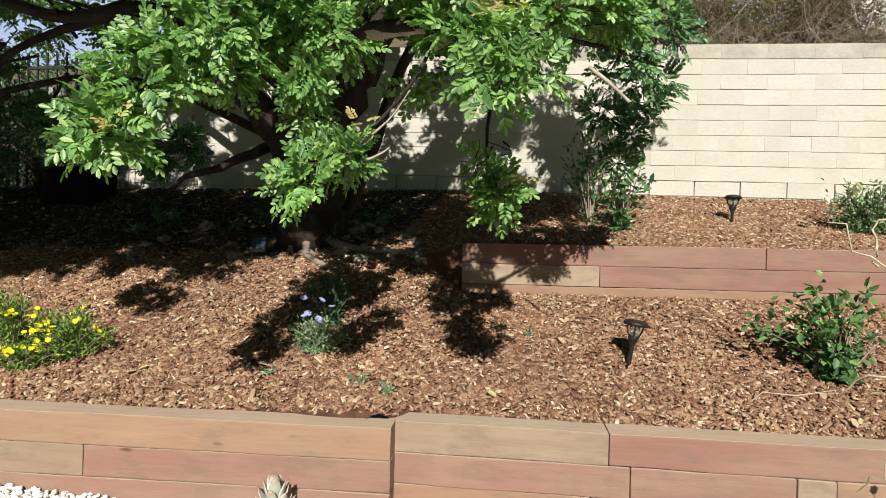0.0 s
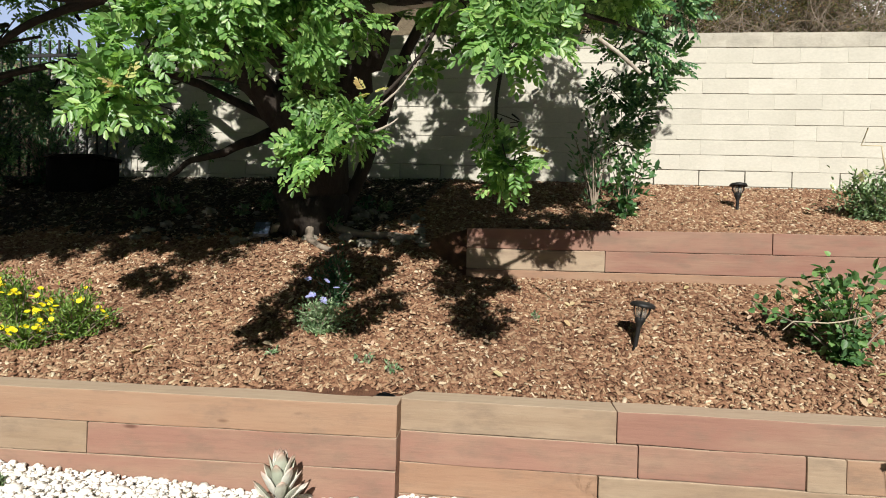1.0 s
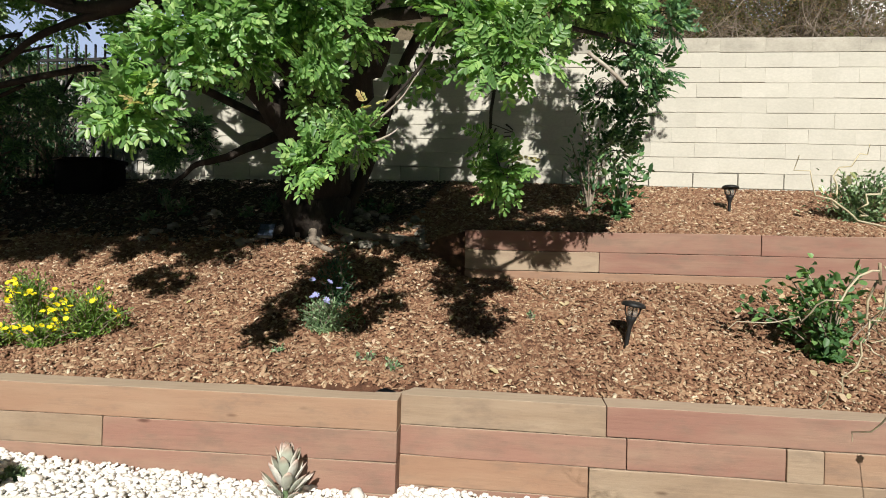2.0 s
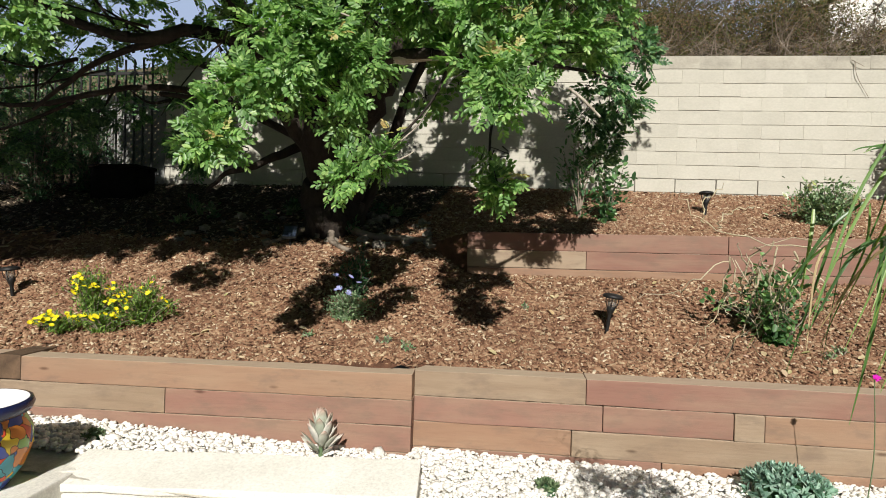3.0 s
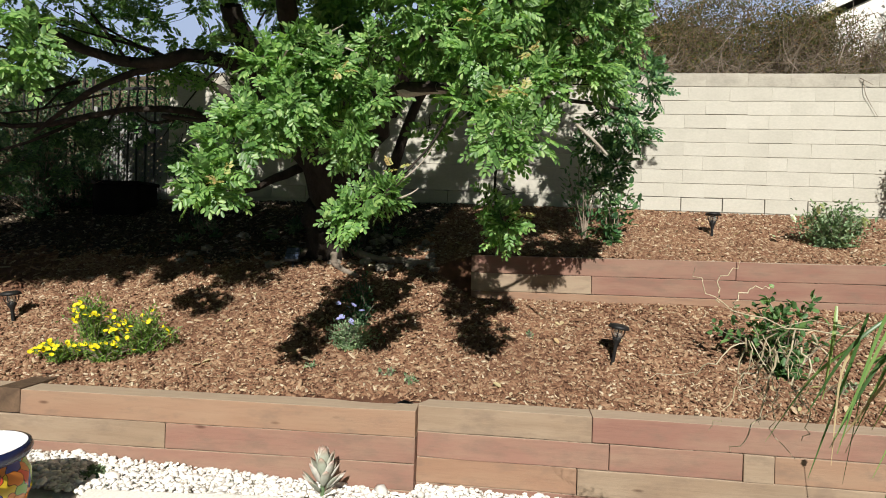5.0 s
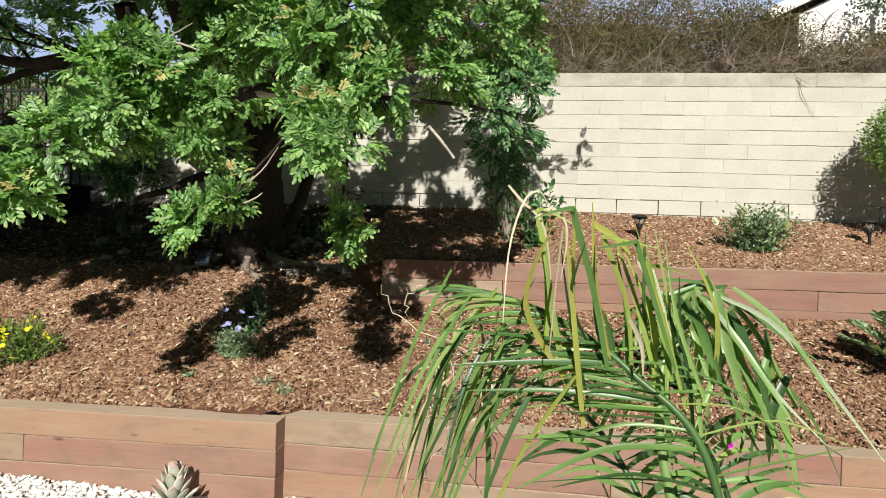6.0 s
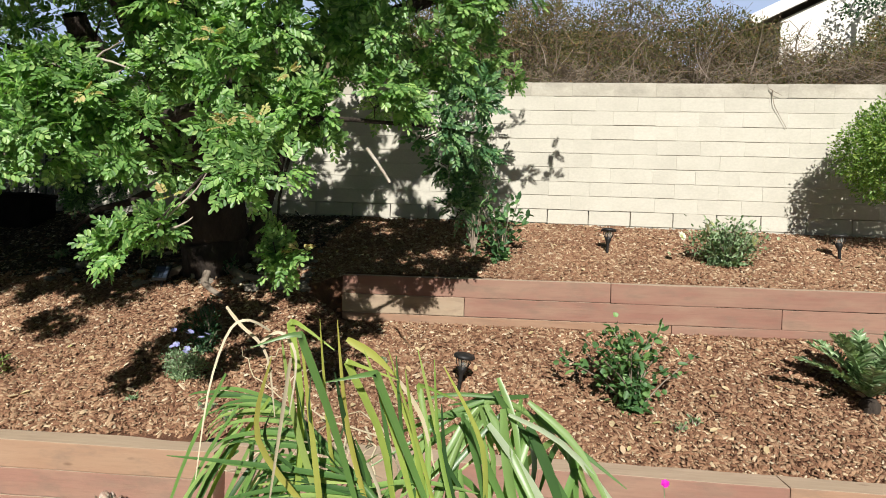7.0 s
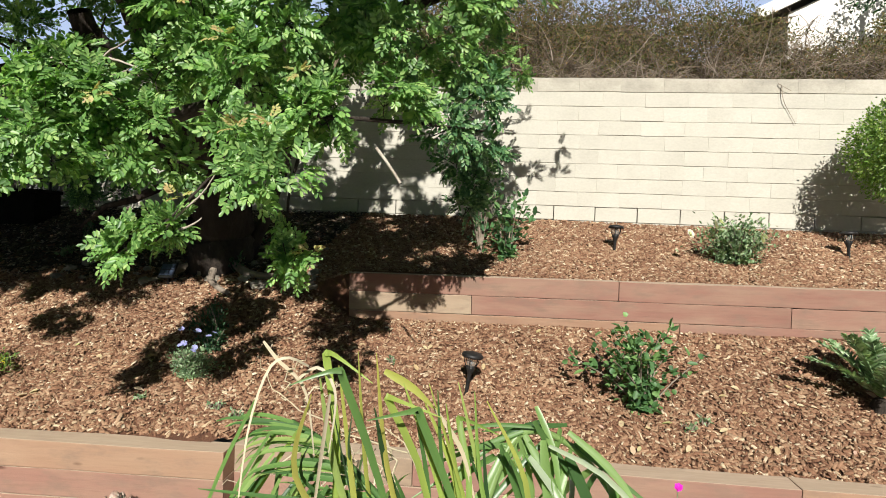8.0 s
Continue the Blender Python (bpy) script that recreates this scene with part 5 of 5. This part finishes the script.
def rosette_mound(name, x, y, r, h, n, leaf, mat, label, category):
    root = thing(name, Matrix.Translation((x, y, float(gravel_z(x)))), label, category)
    for k in range(n):
        a, f = rng.uniform(0, 6.28), math.sqrt(rng.uniform(0, 1))
        c = np.array((math.cos(a) * r * f, math.sin(a) * r * f, h * math.sqrt(1.02 - f * f)))
        o = unit(c / np.array((r, r, h)) + np.array((0, 0, 0.5)))
        m = 12
        D = unit(o * 0.55 + rand_dirs(m) * 0.9)
        V, F = leaves_np(np.tile(c, (m, 1)), D, np.tile(o, (m, 1)), leaf * rng.uniform(0.7, 1.2, m), leaf * 0.38, 0.2, -0.1)
        part_np("rosette", V, F, mat, root)
    V, F = lathe_np([(r * 0.9, -0.02), (r * 0.7, h * 0.6), (r * 0.3, h * 0.85), (0.0, h * 0.9)], 14)
    part_np("stem_mass", V, F, M_LEAF_DARK, root)
    return root


rosette_mound("blue_succulent", 1.50, 2.27, 0.185, 0.12, 110, 0.044, M_LEAF_BLUE, "mound of blue-green succulent rosettes on the gravel", "succulent")
rosette_mound("small_succulent", 0.40, 2.13, 0.05, 0.035, 22, 0.028, M_LEAF_GREY, "small grey-green succulent tuft in the gravel", "succulent")
rosette_mound("small_succulent", -1.85, 2.08, 0.05, 0.02, 14, 0.025, M_LEAF_GREY, "small yellow-green succulent tuft in the gravel", "succulent")

pf = thing("pink_flower", Matrix.Translation((1.68, 2.05, -0.04)), "single magenta blossom on a thin bare stem", "flower")
V, F = tube_np(smooth_line([(0, 0, -0.02), (0.03, -0.02, 0.3), (0.0, -0.06, 0.64)], 9), 0.003, 0.0016, 5)
part_np("stem", V, F, M_LEAF_GREY, pf)
blossoms(pf, [(0.0, -0.065, 0.645), (0.003, -0.068, 0.648)], M_PETAL_PINK, 0.017, petals=6)

curb = thing("concrete_curb", pose(-0.95, 1.87, 0.016, 10, 0, 5.6), "pale cast concrete edging with a crack along its front", "concrete edging", kind="structure")
def curb_piece(z0, z1, inset, seed, bevel):
    """A long cast piece with worn edges and an uneven underside."""
    bm = box_bm(-0.79 + inset, 0.79 - inset, -0.135 + inset, 0.15 - inset, z0, z1)
    bmesh.ops.subdivide_edges(bm, edges=[e for e in bm.edges if abs(e.verts[0].co.x - e.verts[1].co.x) > 1], cuts=46)
    bmesh.ops.bevel(bm, geom=[e for e in bm.edges if e.calc_face_angle(0) > 0.6], offset=bevel, segments=2, profile=0.6, affect="EDGES")
    for v in bm.verts:
        v.co += Vector(noise.noise_vector(Vector((v.co.x * 6 + seed, v.co.y * 8, v.co.z * 8)))) * 0.004 + Vector((0, 0, noise.noise((v.co.x * 21, seed, v.co.z * 3)) * 0.004))
    return bm


part("cap", curb_piece(0.026, 0.062, 0.0, 1.5, 0.006), M_CONC, curb)
part("base", curb_piece(-0.25, 0.015, 0.002, 7.5, 0.003), M_CONC, curb)
# curved edging
ring = thing("curved_edging", pose(-2.28, 1.55, 0), "curved pale concrete edging with a flat top", "concrete edging", kind="structure")
for k in range(5):
    bm = box_bm(-0.16, 0.16, -0.06, 0.06, -0.2, 0.075, 0.01, 2)
    ob = part("edging_stone", bm, M_CONC, ring)
    a = 95 - 31 * k
    ob.matrix_local = pose(0, 0, 0, 0, 0, a - 90) @ Matrix.Translation((0, 0.57, 0))
bm = bmesh.new()
bmesh.ops.create_cone(bm, cap_ends=True, segments=40, radius1=0.53, radius2=0.53, depth=0.2)
bmesh.ops.translate(bm, verts=bm.verts, vec=(0, 0, -0.03))
part("infill", bm, M_CONC, ring)


def pot_mat():
    m, nt, b = mat_base("painted_glaze", 0.25, 0.5)
    vec = coords(nt)
    v = nt.nodes.new("ShaderNodeTexVoronoi")
    v.inputs["Scale"].default_value = 17.0
    n = nt.nodes.new("ShaderNodeTexNoise")
    n.inputs["Scale"].default_value = 9.0
    nt.links.new(vec, n.inputs["Vector"])
    warped = mixc(nt, 0.12, vec, n.outputs["Color"])
    nt.links.new(warped, v.inputs["Vector"])
    sep = nt.nodes.new("ShaderNodeSeparateColor")
    nt.links.new(v.outputs["Color"], sep.inputs[0])
    r = nt.nodes.new("ShaderNodeValToRGB")
    r.color_ramp.interpolation = "CONSTANT"
    cols = [(0.0, (0.55, 0.07, 0.03)), (0.17, (0.6, 0.42, 0.03)), (0.34, (0.05, 0.3, 0.36)), (0.52, (0.05, 0.07, 0.25)), (0.64, (0.6, 0.2, 0.03)), (0.8, (0.2, 0.38, 0.06)), (0.92, (0.04, 0.2, 0.4))]
    e = r.color_ramp.elements
    while len(e) < len(cols):
        e.new(0.5)
    for k, (p, c) in enumerate(cols):
        e[k].position, e[k].color = p, (*c, 1)
    nt.links.new(sep.outputs[0], r.inputs[0])
    ve = nt.nodes.new("ShaderNodeTexVoronoi")
    ve.feature = "DISTANCE_TO_EDGE"
    ve.inputs["Scale"].default_value = 17.0
    nt.links.new(warped, ve.inputs["Vector"])
    line = ramp(nt, ve.outputs["Distance"], [(0.01, (0.05, 0.05, 0.09)), (0.03, (1, 1, 1))])
    nt.links.new(mixc(nt, 1.0, r.outputs[0], line, "MULTIPLY"), b.inputs["Base Color"])
    return m


def plain_mat(name, col, rough):
    return rough_mat(name, [(0.3, tuple(c * 0.85 for c in col)), (0.7, col)], 12, rough=rough, bscale=90, bstrength=0.08, spec=0.5)


pot = thing("glazed_pot", pose(-1.96, 1.53, 0.03), "empty round ceramic pot painted in bright colours, dark rim", "flower pot")
V, F = lathe_np([(0.0, 0.0), (0.11, 0.0), (0.135, 0.03), (0.19, 0.11), (0.222, 0.2), (0.218, 0.27), (0.195, 0.315), (0.19, 0.33)], 40)
part_np("body", V, F, pot_mat(), pot, "multicoloured painted glaze", smooth=True)
V, F = lathe_np([(0.19, 0.33), (0.215, 0.345), (0.225, 0.37), (0.218, 0.39), (0.205, 0.392)], 40)
part_np("rim", V, F, plain_mat("dark_blue_glaze", (0.015, 0.02, 0.07), 0.25), pot, "dark blue glazed rim", smooth=True)
V, F = lathe_np([(0.205, 0.392), (0.185, 0.36), (0.18, 0.31), (0.2, 0.2), (0.12, 0.03), (0.0, 0.02)], 40)
part_np("inside", V, F, plain_mat("white_glaze", (0.75, 0.74, 0.72), 0.3), pot, "white glazed inside", smooth=True)
for a in (0, 180):
    V, F = tube_np(smooth_line([(0.19, 0, 0.345), (0.245, 0, 0.335), (0.25, 0, 0.29), (0.215, 0, 0.265)], 10), 0.013, 0.013, 8)
    h = part_np("handle", V, F, bpy.data.materials["dark_blue_glaze"], pot, smooth=True)
    h.matrix_local = pose(0, 0, 0, 0, 0, a - 20)

# ---- fallen leaves on the mulch ----
V, F = leaves_np(np.zeros((1, 3)), np.array([(0, 1.0, 0)]), np.array([(0, 0, 1.0)]), 0.042, 0.024, 0.3, -0.25)
leaf_me = mesh_np("fallen_leaf", V, F, M_FALLEN)
for k in range(110):
    x, y = rng.uniform(-2.4, 3.4), rng.uniform(2.68, 3.75)
    if k % 3 == 0:
        x, y = rng.uniform(1.4, 4.4), rng.uniform(2.7, 3.7) if k % 2 else rng.uniform(4.1, 5.1)
    ob = new("fallen_leaf", leaf_me)
    size = rng.uniform(0.6, 1.35)
    ob.matrix_world = pose(x, y, on_soil(x, y) + 0.012, 22 + rng.normal(0, 9), rng.normal(0, 9), 0) @ pose(0, 0, 0, 0, 0, rng.uniform(0, 360)) @ Matrix.Diagonal((size, size, size, 1))
    tagged(ob, "pale dry curled leaf lying on the mulch", "leaf", "fallen leaves")

# ---- stones and roots round the trunk ----
for k in range(60):
    x, y = rng.uniform(-2.7, -0.35), rng.uniform(3.85, 4.5)
    s = rng.uniform(0.015, 0.048)
    bm = bmesh.new()
    bmesh.ops.create_icosphere(bm, subdivisions=2, radius=1.0)
    o = Vector((k * 3.1, 0, 0))
    for v in bm.verts:
        v.co = Vector((v.co.x * s * 1.4, v.co.y * s, v.co.z * s * 0.7)) * (1 + 0.7 * noise.noise(v.co * 1.4 + o))
    ob = part("garden_stone", bm, M_STONE, None, smooth=False)
    ob.matrix_world = pose(x, y, on_soil(x, y) + s * 0.2, 0, 0, rng.uniform(0, 360))
    tagged(ob, "rough pale grey stone half sunk beneath the tree", "stone", "stones round the trunk")
for pts in ([(-1.34, 4.2, 1.3), (-1.0, 4.0, 1.16), (-0.7, 3.95, 1.15), (-0.4, 3.98, 1.12)], [(-1.4, 4.2, 1.28), (-1.6, 4.0, 1.16), (-1.7, 3.92, 1.1), (-1.78, 3.85, 1.03)], [(-1.3, 4.1, 1.25), (-1.25, 3.9, 1.12), (-1.0, 3.72, 1.02)]):
    limb(pts, 0.04, 0.015, "root", 12, M_ROOT, label="pale exposed root")

# ---- fence beyond the wall's end ----
fence = thing("iron_fence", pose(-3.78, 5.3, 1.55, 0, 0, 0), "black wrought iron picket fence on the slope", "fence")
for z in (0.12, 1.38):
    part("rail", box_bm(-4.2, 0.0, -0.012, 0.012, z, z + 0.03), M_IRON, fence)
pk = box_bm(-0.008, 0.008, -0.008, 0.008, 0.0, 1.55)
pm = bpy.data.meshes.new("picket")
pk.to_mesh(pm)
pk.free()
pm.materials.append(M_IRON)
for k in range(38):
    ob = new("picket", pm)
    ob.parent = fence
    ob.matrix_local = Matrix.Translation((-0.06 - 0.11 * k, 0, 0))
lat = thing("lattice_panel", pose(-4.22, 5.42, 1.62), "weathered white lattice panel behind the iron fence", "lattice")
for sgn in (1, -1):
    for k in range(-6, 22):
        c = k * 0.075
        bm = box_bm(-0.6, 0.6, -0.004 + sgn * 0.004, 0.004 + sgn * 0.004 - 0.001, -0.016, 0.016)
        bmesh.ops.transform(bm, matrix=Matrix.Translation((0.0, 0, c)) @ Matrix.Rotation(radians(45 * sgn), 4, "Y"), verts=bm.verts)
        for co, no in (((-0.42, 0, 0), (-1, 0, 0)), ((0.42, 0, 0), (1, 0, 0)), ((0, 0, 0.0), (0, 0, -1)), ((0, 0, 1.1), (0, 0, 1))):
            bmesh.ops.bisect_plane(bm, geom=bm.verts[:] + bm.edges[:] + bm.faces[:], plane_co=co, plane_no=no, clear_outer=True)
        if len(bm.faces):
            part("slat", bm, M_LATTICE, lat)
        else:
            bm.free()
for x in (-0.44, 0.44):
    part("post", box_bm(x - 0.03, x + 0.03, -0.03, 0.03, -0.3, 1.15, 0.003), M_LATTICE, lat)
bx = thing("storage_box", pose(-3.95, 5.0, on_soil(-3.95, 5.0)), "black lidded box standing in deep shade beside the fence", "box")
part("body", box_bm(-0.26, 0.26, -0.16, 0.16, -0.15, 0.26, 0.01), M_BOX, bx)
part("lid", box_bm(-0.275, 0.275, -0.175, 0.175, 0.262, 0.30, 0.01), M_BOX, bx)


# ---- dry brush behind the wall ----
rng = np.random.default_rng(16)
def brush(name, x0, x1, y0, y1, z0, top, n_twig, n_leaf, label, leaf=0.03, mat=M_LEAF_BRUSH, leaf_low=0.35, clump=3.0):
    """A thicket of crossing, bending twigs with leaves in clumps; top(x) is its uneven height."""
    root = thing(name, Matrix.Translation(((x0 + x1) / 2, (y0 + y1) / 2, z0)), label, "thicket", kind="stuff")
    o = np.array(((x0 + x1) / 2, (y0 + y1) / 2, z0))
    pieces = []
    for k in range(n_twig):
        x, y = rng.uniform(x0, x1), y0 + (y1 - y0) * rng.uniform(0, 1) ** 1.5
        h = (top(x) - z0)
        s = np.array((x, y, z0 + rng.uniform(-0.1, 0.8) * h))
        d = unit(rng.normal(size=3) * np.array((1.0, 0.5, 0.6)) + np.array((0, -0.1, 0.3)))
        L = rng.uniform(0.15, 0.75)
        e = s + d * L - np.array((0, 0, 0.25 * L * rng.uniform(0, 1)))
        e[2] = min(e[2], top(e[0]) + rng.uniform(-0.05, 0.1))
        m1, m2 = s + (e - s) * 0.33 + rng.normal(size=3) * 0.05 + (0, 0, 0.05), s + (e - s) * 0.67 + rng.normal(size=3) * 0.06 + (0, 0, 0.06)
        r = 0.001 + 0.0055 * rng.uniform(0, 1) ** 4
        for p in (e, m1, m2):
            p[1] = max(p[1], y0 - 0.12)
        pieces.append(tube_np(smooth_line([s, m1, m2, e], 7), r, r * 0.4, 3))
    part_np("twig_mass", *[a - o if i == 0 else a for i, a in enumerate(join_np(pieces))], M_TWIG_BROWN, root)
    x, y = rng.uniform(x0, x1, n_leaf), rng.uniform(y0, y1, n_leaf)
    tz = np.array([top(a) for a in x])
    z = z0 + (tz - z0) * (leaf_low + (1.02 - leaf_low) * rng.uniform(0, 1, n_leaf) ** 0.75)
    P = np.stack([x, y, z], 1)
    thick = np.array([noise.noise((a * clump, b * clump, c * clump * 1.4)) + 0.4 * noise.noise((a * clump * 3, b * clump * 3, c * clump * 3)) for a, b, c in P])
    P = P[thick > rng.uniform(-0.3, 0.25, n_leaf)] if clump else P
    n_leaf = len(P)
    V, F = leaves_np(P, rand_dirs(n_leaf) + np.array((0, -0.2, 0.3)), rand_dirs(n_leaf) + np.array((0, -0.4, 0.6)), leaf * rng.uniform(0.5, 1.4, n_leaf), leaf * 0.5)
    part_np("foliage", V - o, F, mat, root)
    return root


def pale_stems(root, x0, x1, y0, y1, z0, z1, n, length, r, rise):
    """Bleached bare stems that stand out of a thicket or hang over its edge."""
    o = np.array(root.matrix_basis.translation)
    pieces = []
    for k in range(n):
        s = np.array((rng.uniform(x0, x1), rng.uniform(y0, y1), rng.uniform(z0, z1)))
        d = unit(rng.normal(size=3) * np.array((0.9, 0.25, 0.5)) + np.array((0, 0, rise))) * length * rng.uniform(0.5, 1.2)
        side = rng.normal(size=3) * 0.08 * length
        pieces.append(tube_np(smooth_line([s, s + d * 0.35 + side, s + d * 0.7 + side * 0.5 + rng.normal(size=3) * 0.03, s + d], 8), r * rng.uniform(0.5, 1.2), r * 0.3, 4))
    V, F = join_np(pieces)
    part_np("stem_mass", V - o, F, M_TWIG, root)


def top_right(x):
    return 3.62 + 0.42 * lerp(x, [0.3, 2.4, 2.9, 3.4, 3.8, 4.3, 4.8, 5.2], [1.25, 1.05, 0.85, 0.45, -0.1, -0.35, -0.2, 1.0]) + 0.24 * noise.noise((x * 2.3, 0, 0)) + 0.12 * noise.noise((x * 7, 1, 0))


thicket = brush("brush", -0.8, 6.0, 5.62, 6.3, 2.85, top_right, 4200, 80000, "tangled dry brown brush with olive leaves above the wall", 0.027, leaf_low=0.22, clump=2.2)
pale_stems(thicket, 0.4, 5.6, 5.56, 5.75, 2.95, 3.35, 90, 0.5, 0.006, 1.2)
pale_stems(thicket, 0.4, 5.8, 5.5, 5.62, 3.02, 3.22, 700, 0.26, 0.0025, 0.1)
brush("brush", -0.8, 6.4, 6.3, 7.0, 2.9, lambda x: top_right(x) + 0.1, 900, 60000, "tangled dry brown brush with olive leaves above the wall", 0.034, M_LEAF_BRUSH, 0.05, 0)
brush("brush", -8.5, -3.5, 5.5, 6.6, 1.3, lambda x: 3.25 + 0.4 * noise.noise((x * 1.3, 4, 0)) + 0.15 * noise.noise((x * 5, 2, 0)) - 0.14 * (x + 5), 4200, 30000, "dark green and brown shrubs behind the iron fence", 0.05, M_LEAF_DEEP, 0.05)

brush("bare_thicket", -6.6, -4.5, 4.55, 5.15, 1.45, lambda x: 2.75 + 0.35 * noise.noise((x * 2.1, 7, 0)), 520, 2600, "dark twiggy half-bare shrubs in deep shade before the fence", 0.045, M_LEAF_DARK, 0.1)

# ---- neighbour's house ----
house = thing("neighbour_house", pose(5.15, 9.2, 3.0), "white stucco house with a dark shingle gable roof beyond the brush", "house")
bm = bmesh.new()
ring_v = [bm.verts.new(c) for c in ((0, 0, -0.5), (5, 0, -0.5), (5, 0, 2.1), (2.5, 0, 3.3), (0, 0, 2.1))]
f = bm.faces.new(ring_v)
ext = bmesh.ops.extrude_face_region(bm, geom=[f])
bmesh.ops.translate(bm, verts=[g for g in ext["geom"] if isinstance(g, bmesh.types.BMVert)], vec=(0, 5, 0))
bmesh.ops.recalc_face_normals(bm, faces=bm.faces[:])
part("wall", bm, M_STUCCO, house)
for sg in (1, -1):
    bm = box_bm(-1.7, 1.7, -0.14, 5.4, 0, 0.12, 0.01)
    ob = part("roof", bm, M_ROOF, house)
    slope = Matrix.Translation((2.5 - sg * 1.45, 0, 2.72)) @ pose(0, 0, 0, 0, -25.6 * sg, 0)
    ob.matrix_local = slope
    fb = part("fascia", box_bm(-1.7, 1.7, -0.19, -0.145, -0.03, 0.14, 0.005), M_STUCCO, house)
    fb.matrix_local = slope

bt = thing("garden_tree", pose(6.35, 8.2, 3.4), "dark-leaved tree beside the neighbouring house", "tree")
V, F = tube_np(smooth_line([(0, 0, -0.2), (0.05, 0, 1.0), (-0.05, 0.1, 2.2)], 8), 0.07, 0.03, 8)
part_np("trunk", V, F, M_BARK, bt)
C, O = cluster_points([(rng.uniform(-0.5, 0.6), rng.uniform(-0.4, 0.4), rng.uniform(0.5, 2.4), 0.3) for k in range(16)], 260)
V, F = leaves_np(np.repeat(C, 10, 0) + rng.normal(size=(len(C) * 10, 3)) * 0.06, rand_dirs(len(C) * 10), rand_dirs(len(C) * 10) + np.array((0, -0.5, 0.5)), 0.06, 0.03)
part_np("crown", V, F, M_LEAF_DARK, bt)

# ---- unseen wall behind the camera, added to block part of the sky light ----
back = thing("wall_2", pose(0, -4.5, -0.16), "plain cream stucco wall out of view, added to block sky light", "wall", kind="structure")
part("wall_face", box_bm(-13, 13, -0.2, 0, 0, 2.9), M_STUCCO, back)

# ---- dead tendril on the wall ----
vine = thing("dead_tendril", Matrix.Translation((3.44, WALL_Y - 0.02, 2.93)), "thin dead brown vine tendril hanging on the block wall", "vine")
for pts in ([(-0.03, 0.0, 0.04), (0.02, -0.02, 0.0), (0.08, -0.01, -0.03)], [(0.0, 0, 0.02), (0.01, -0.01, -0.1), (0.06, 0, -0.2), (0.13, -0.005, -0.33)]):
    V, F = tube_np(smooth_line(pts, 9), 0.004, 0.0015, 5)
    part_np("tendril", V, F, M_TWIG, vine)

lay_blocks()
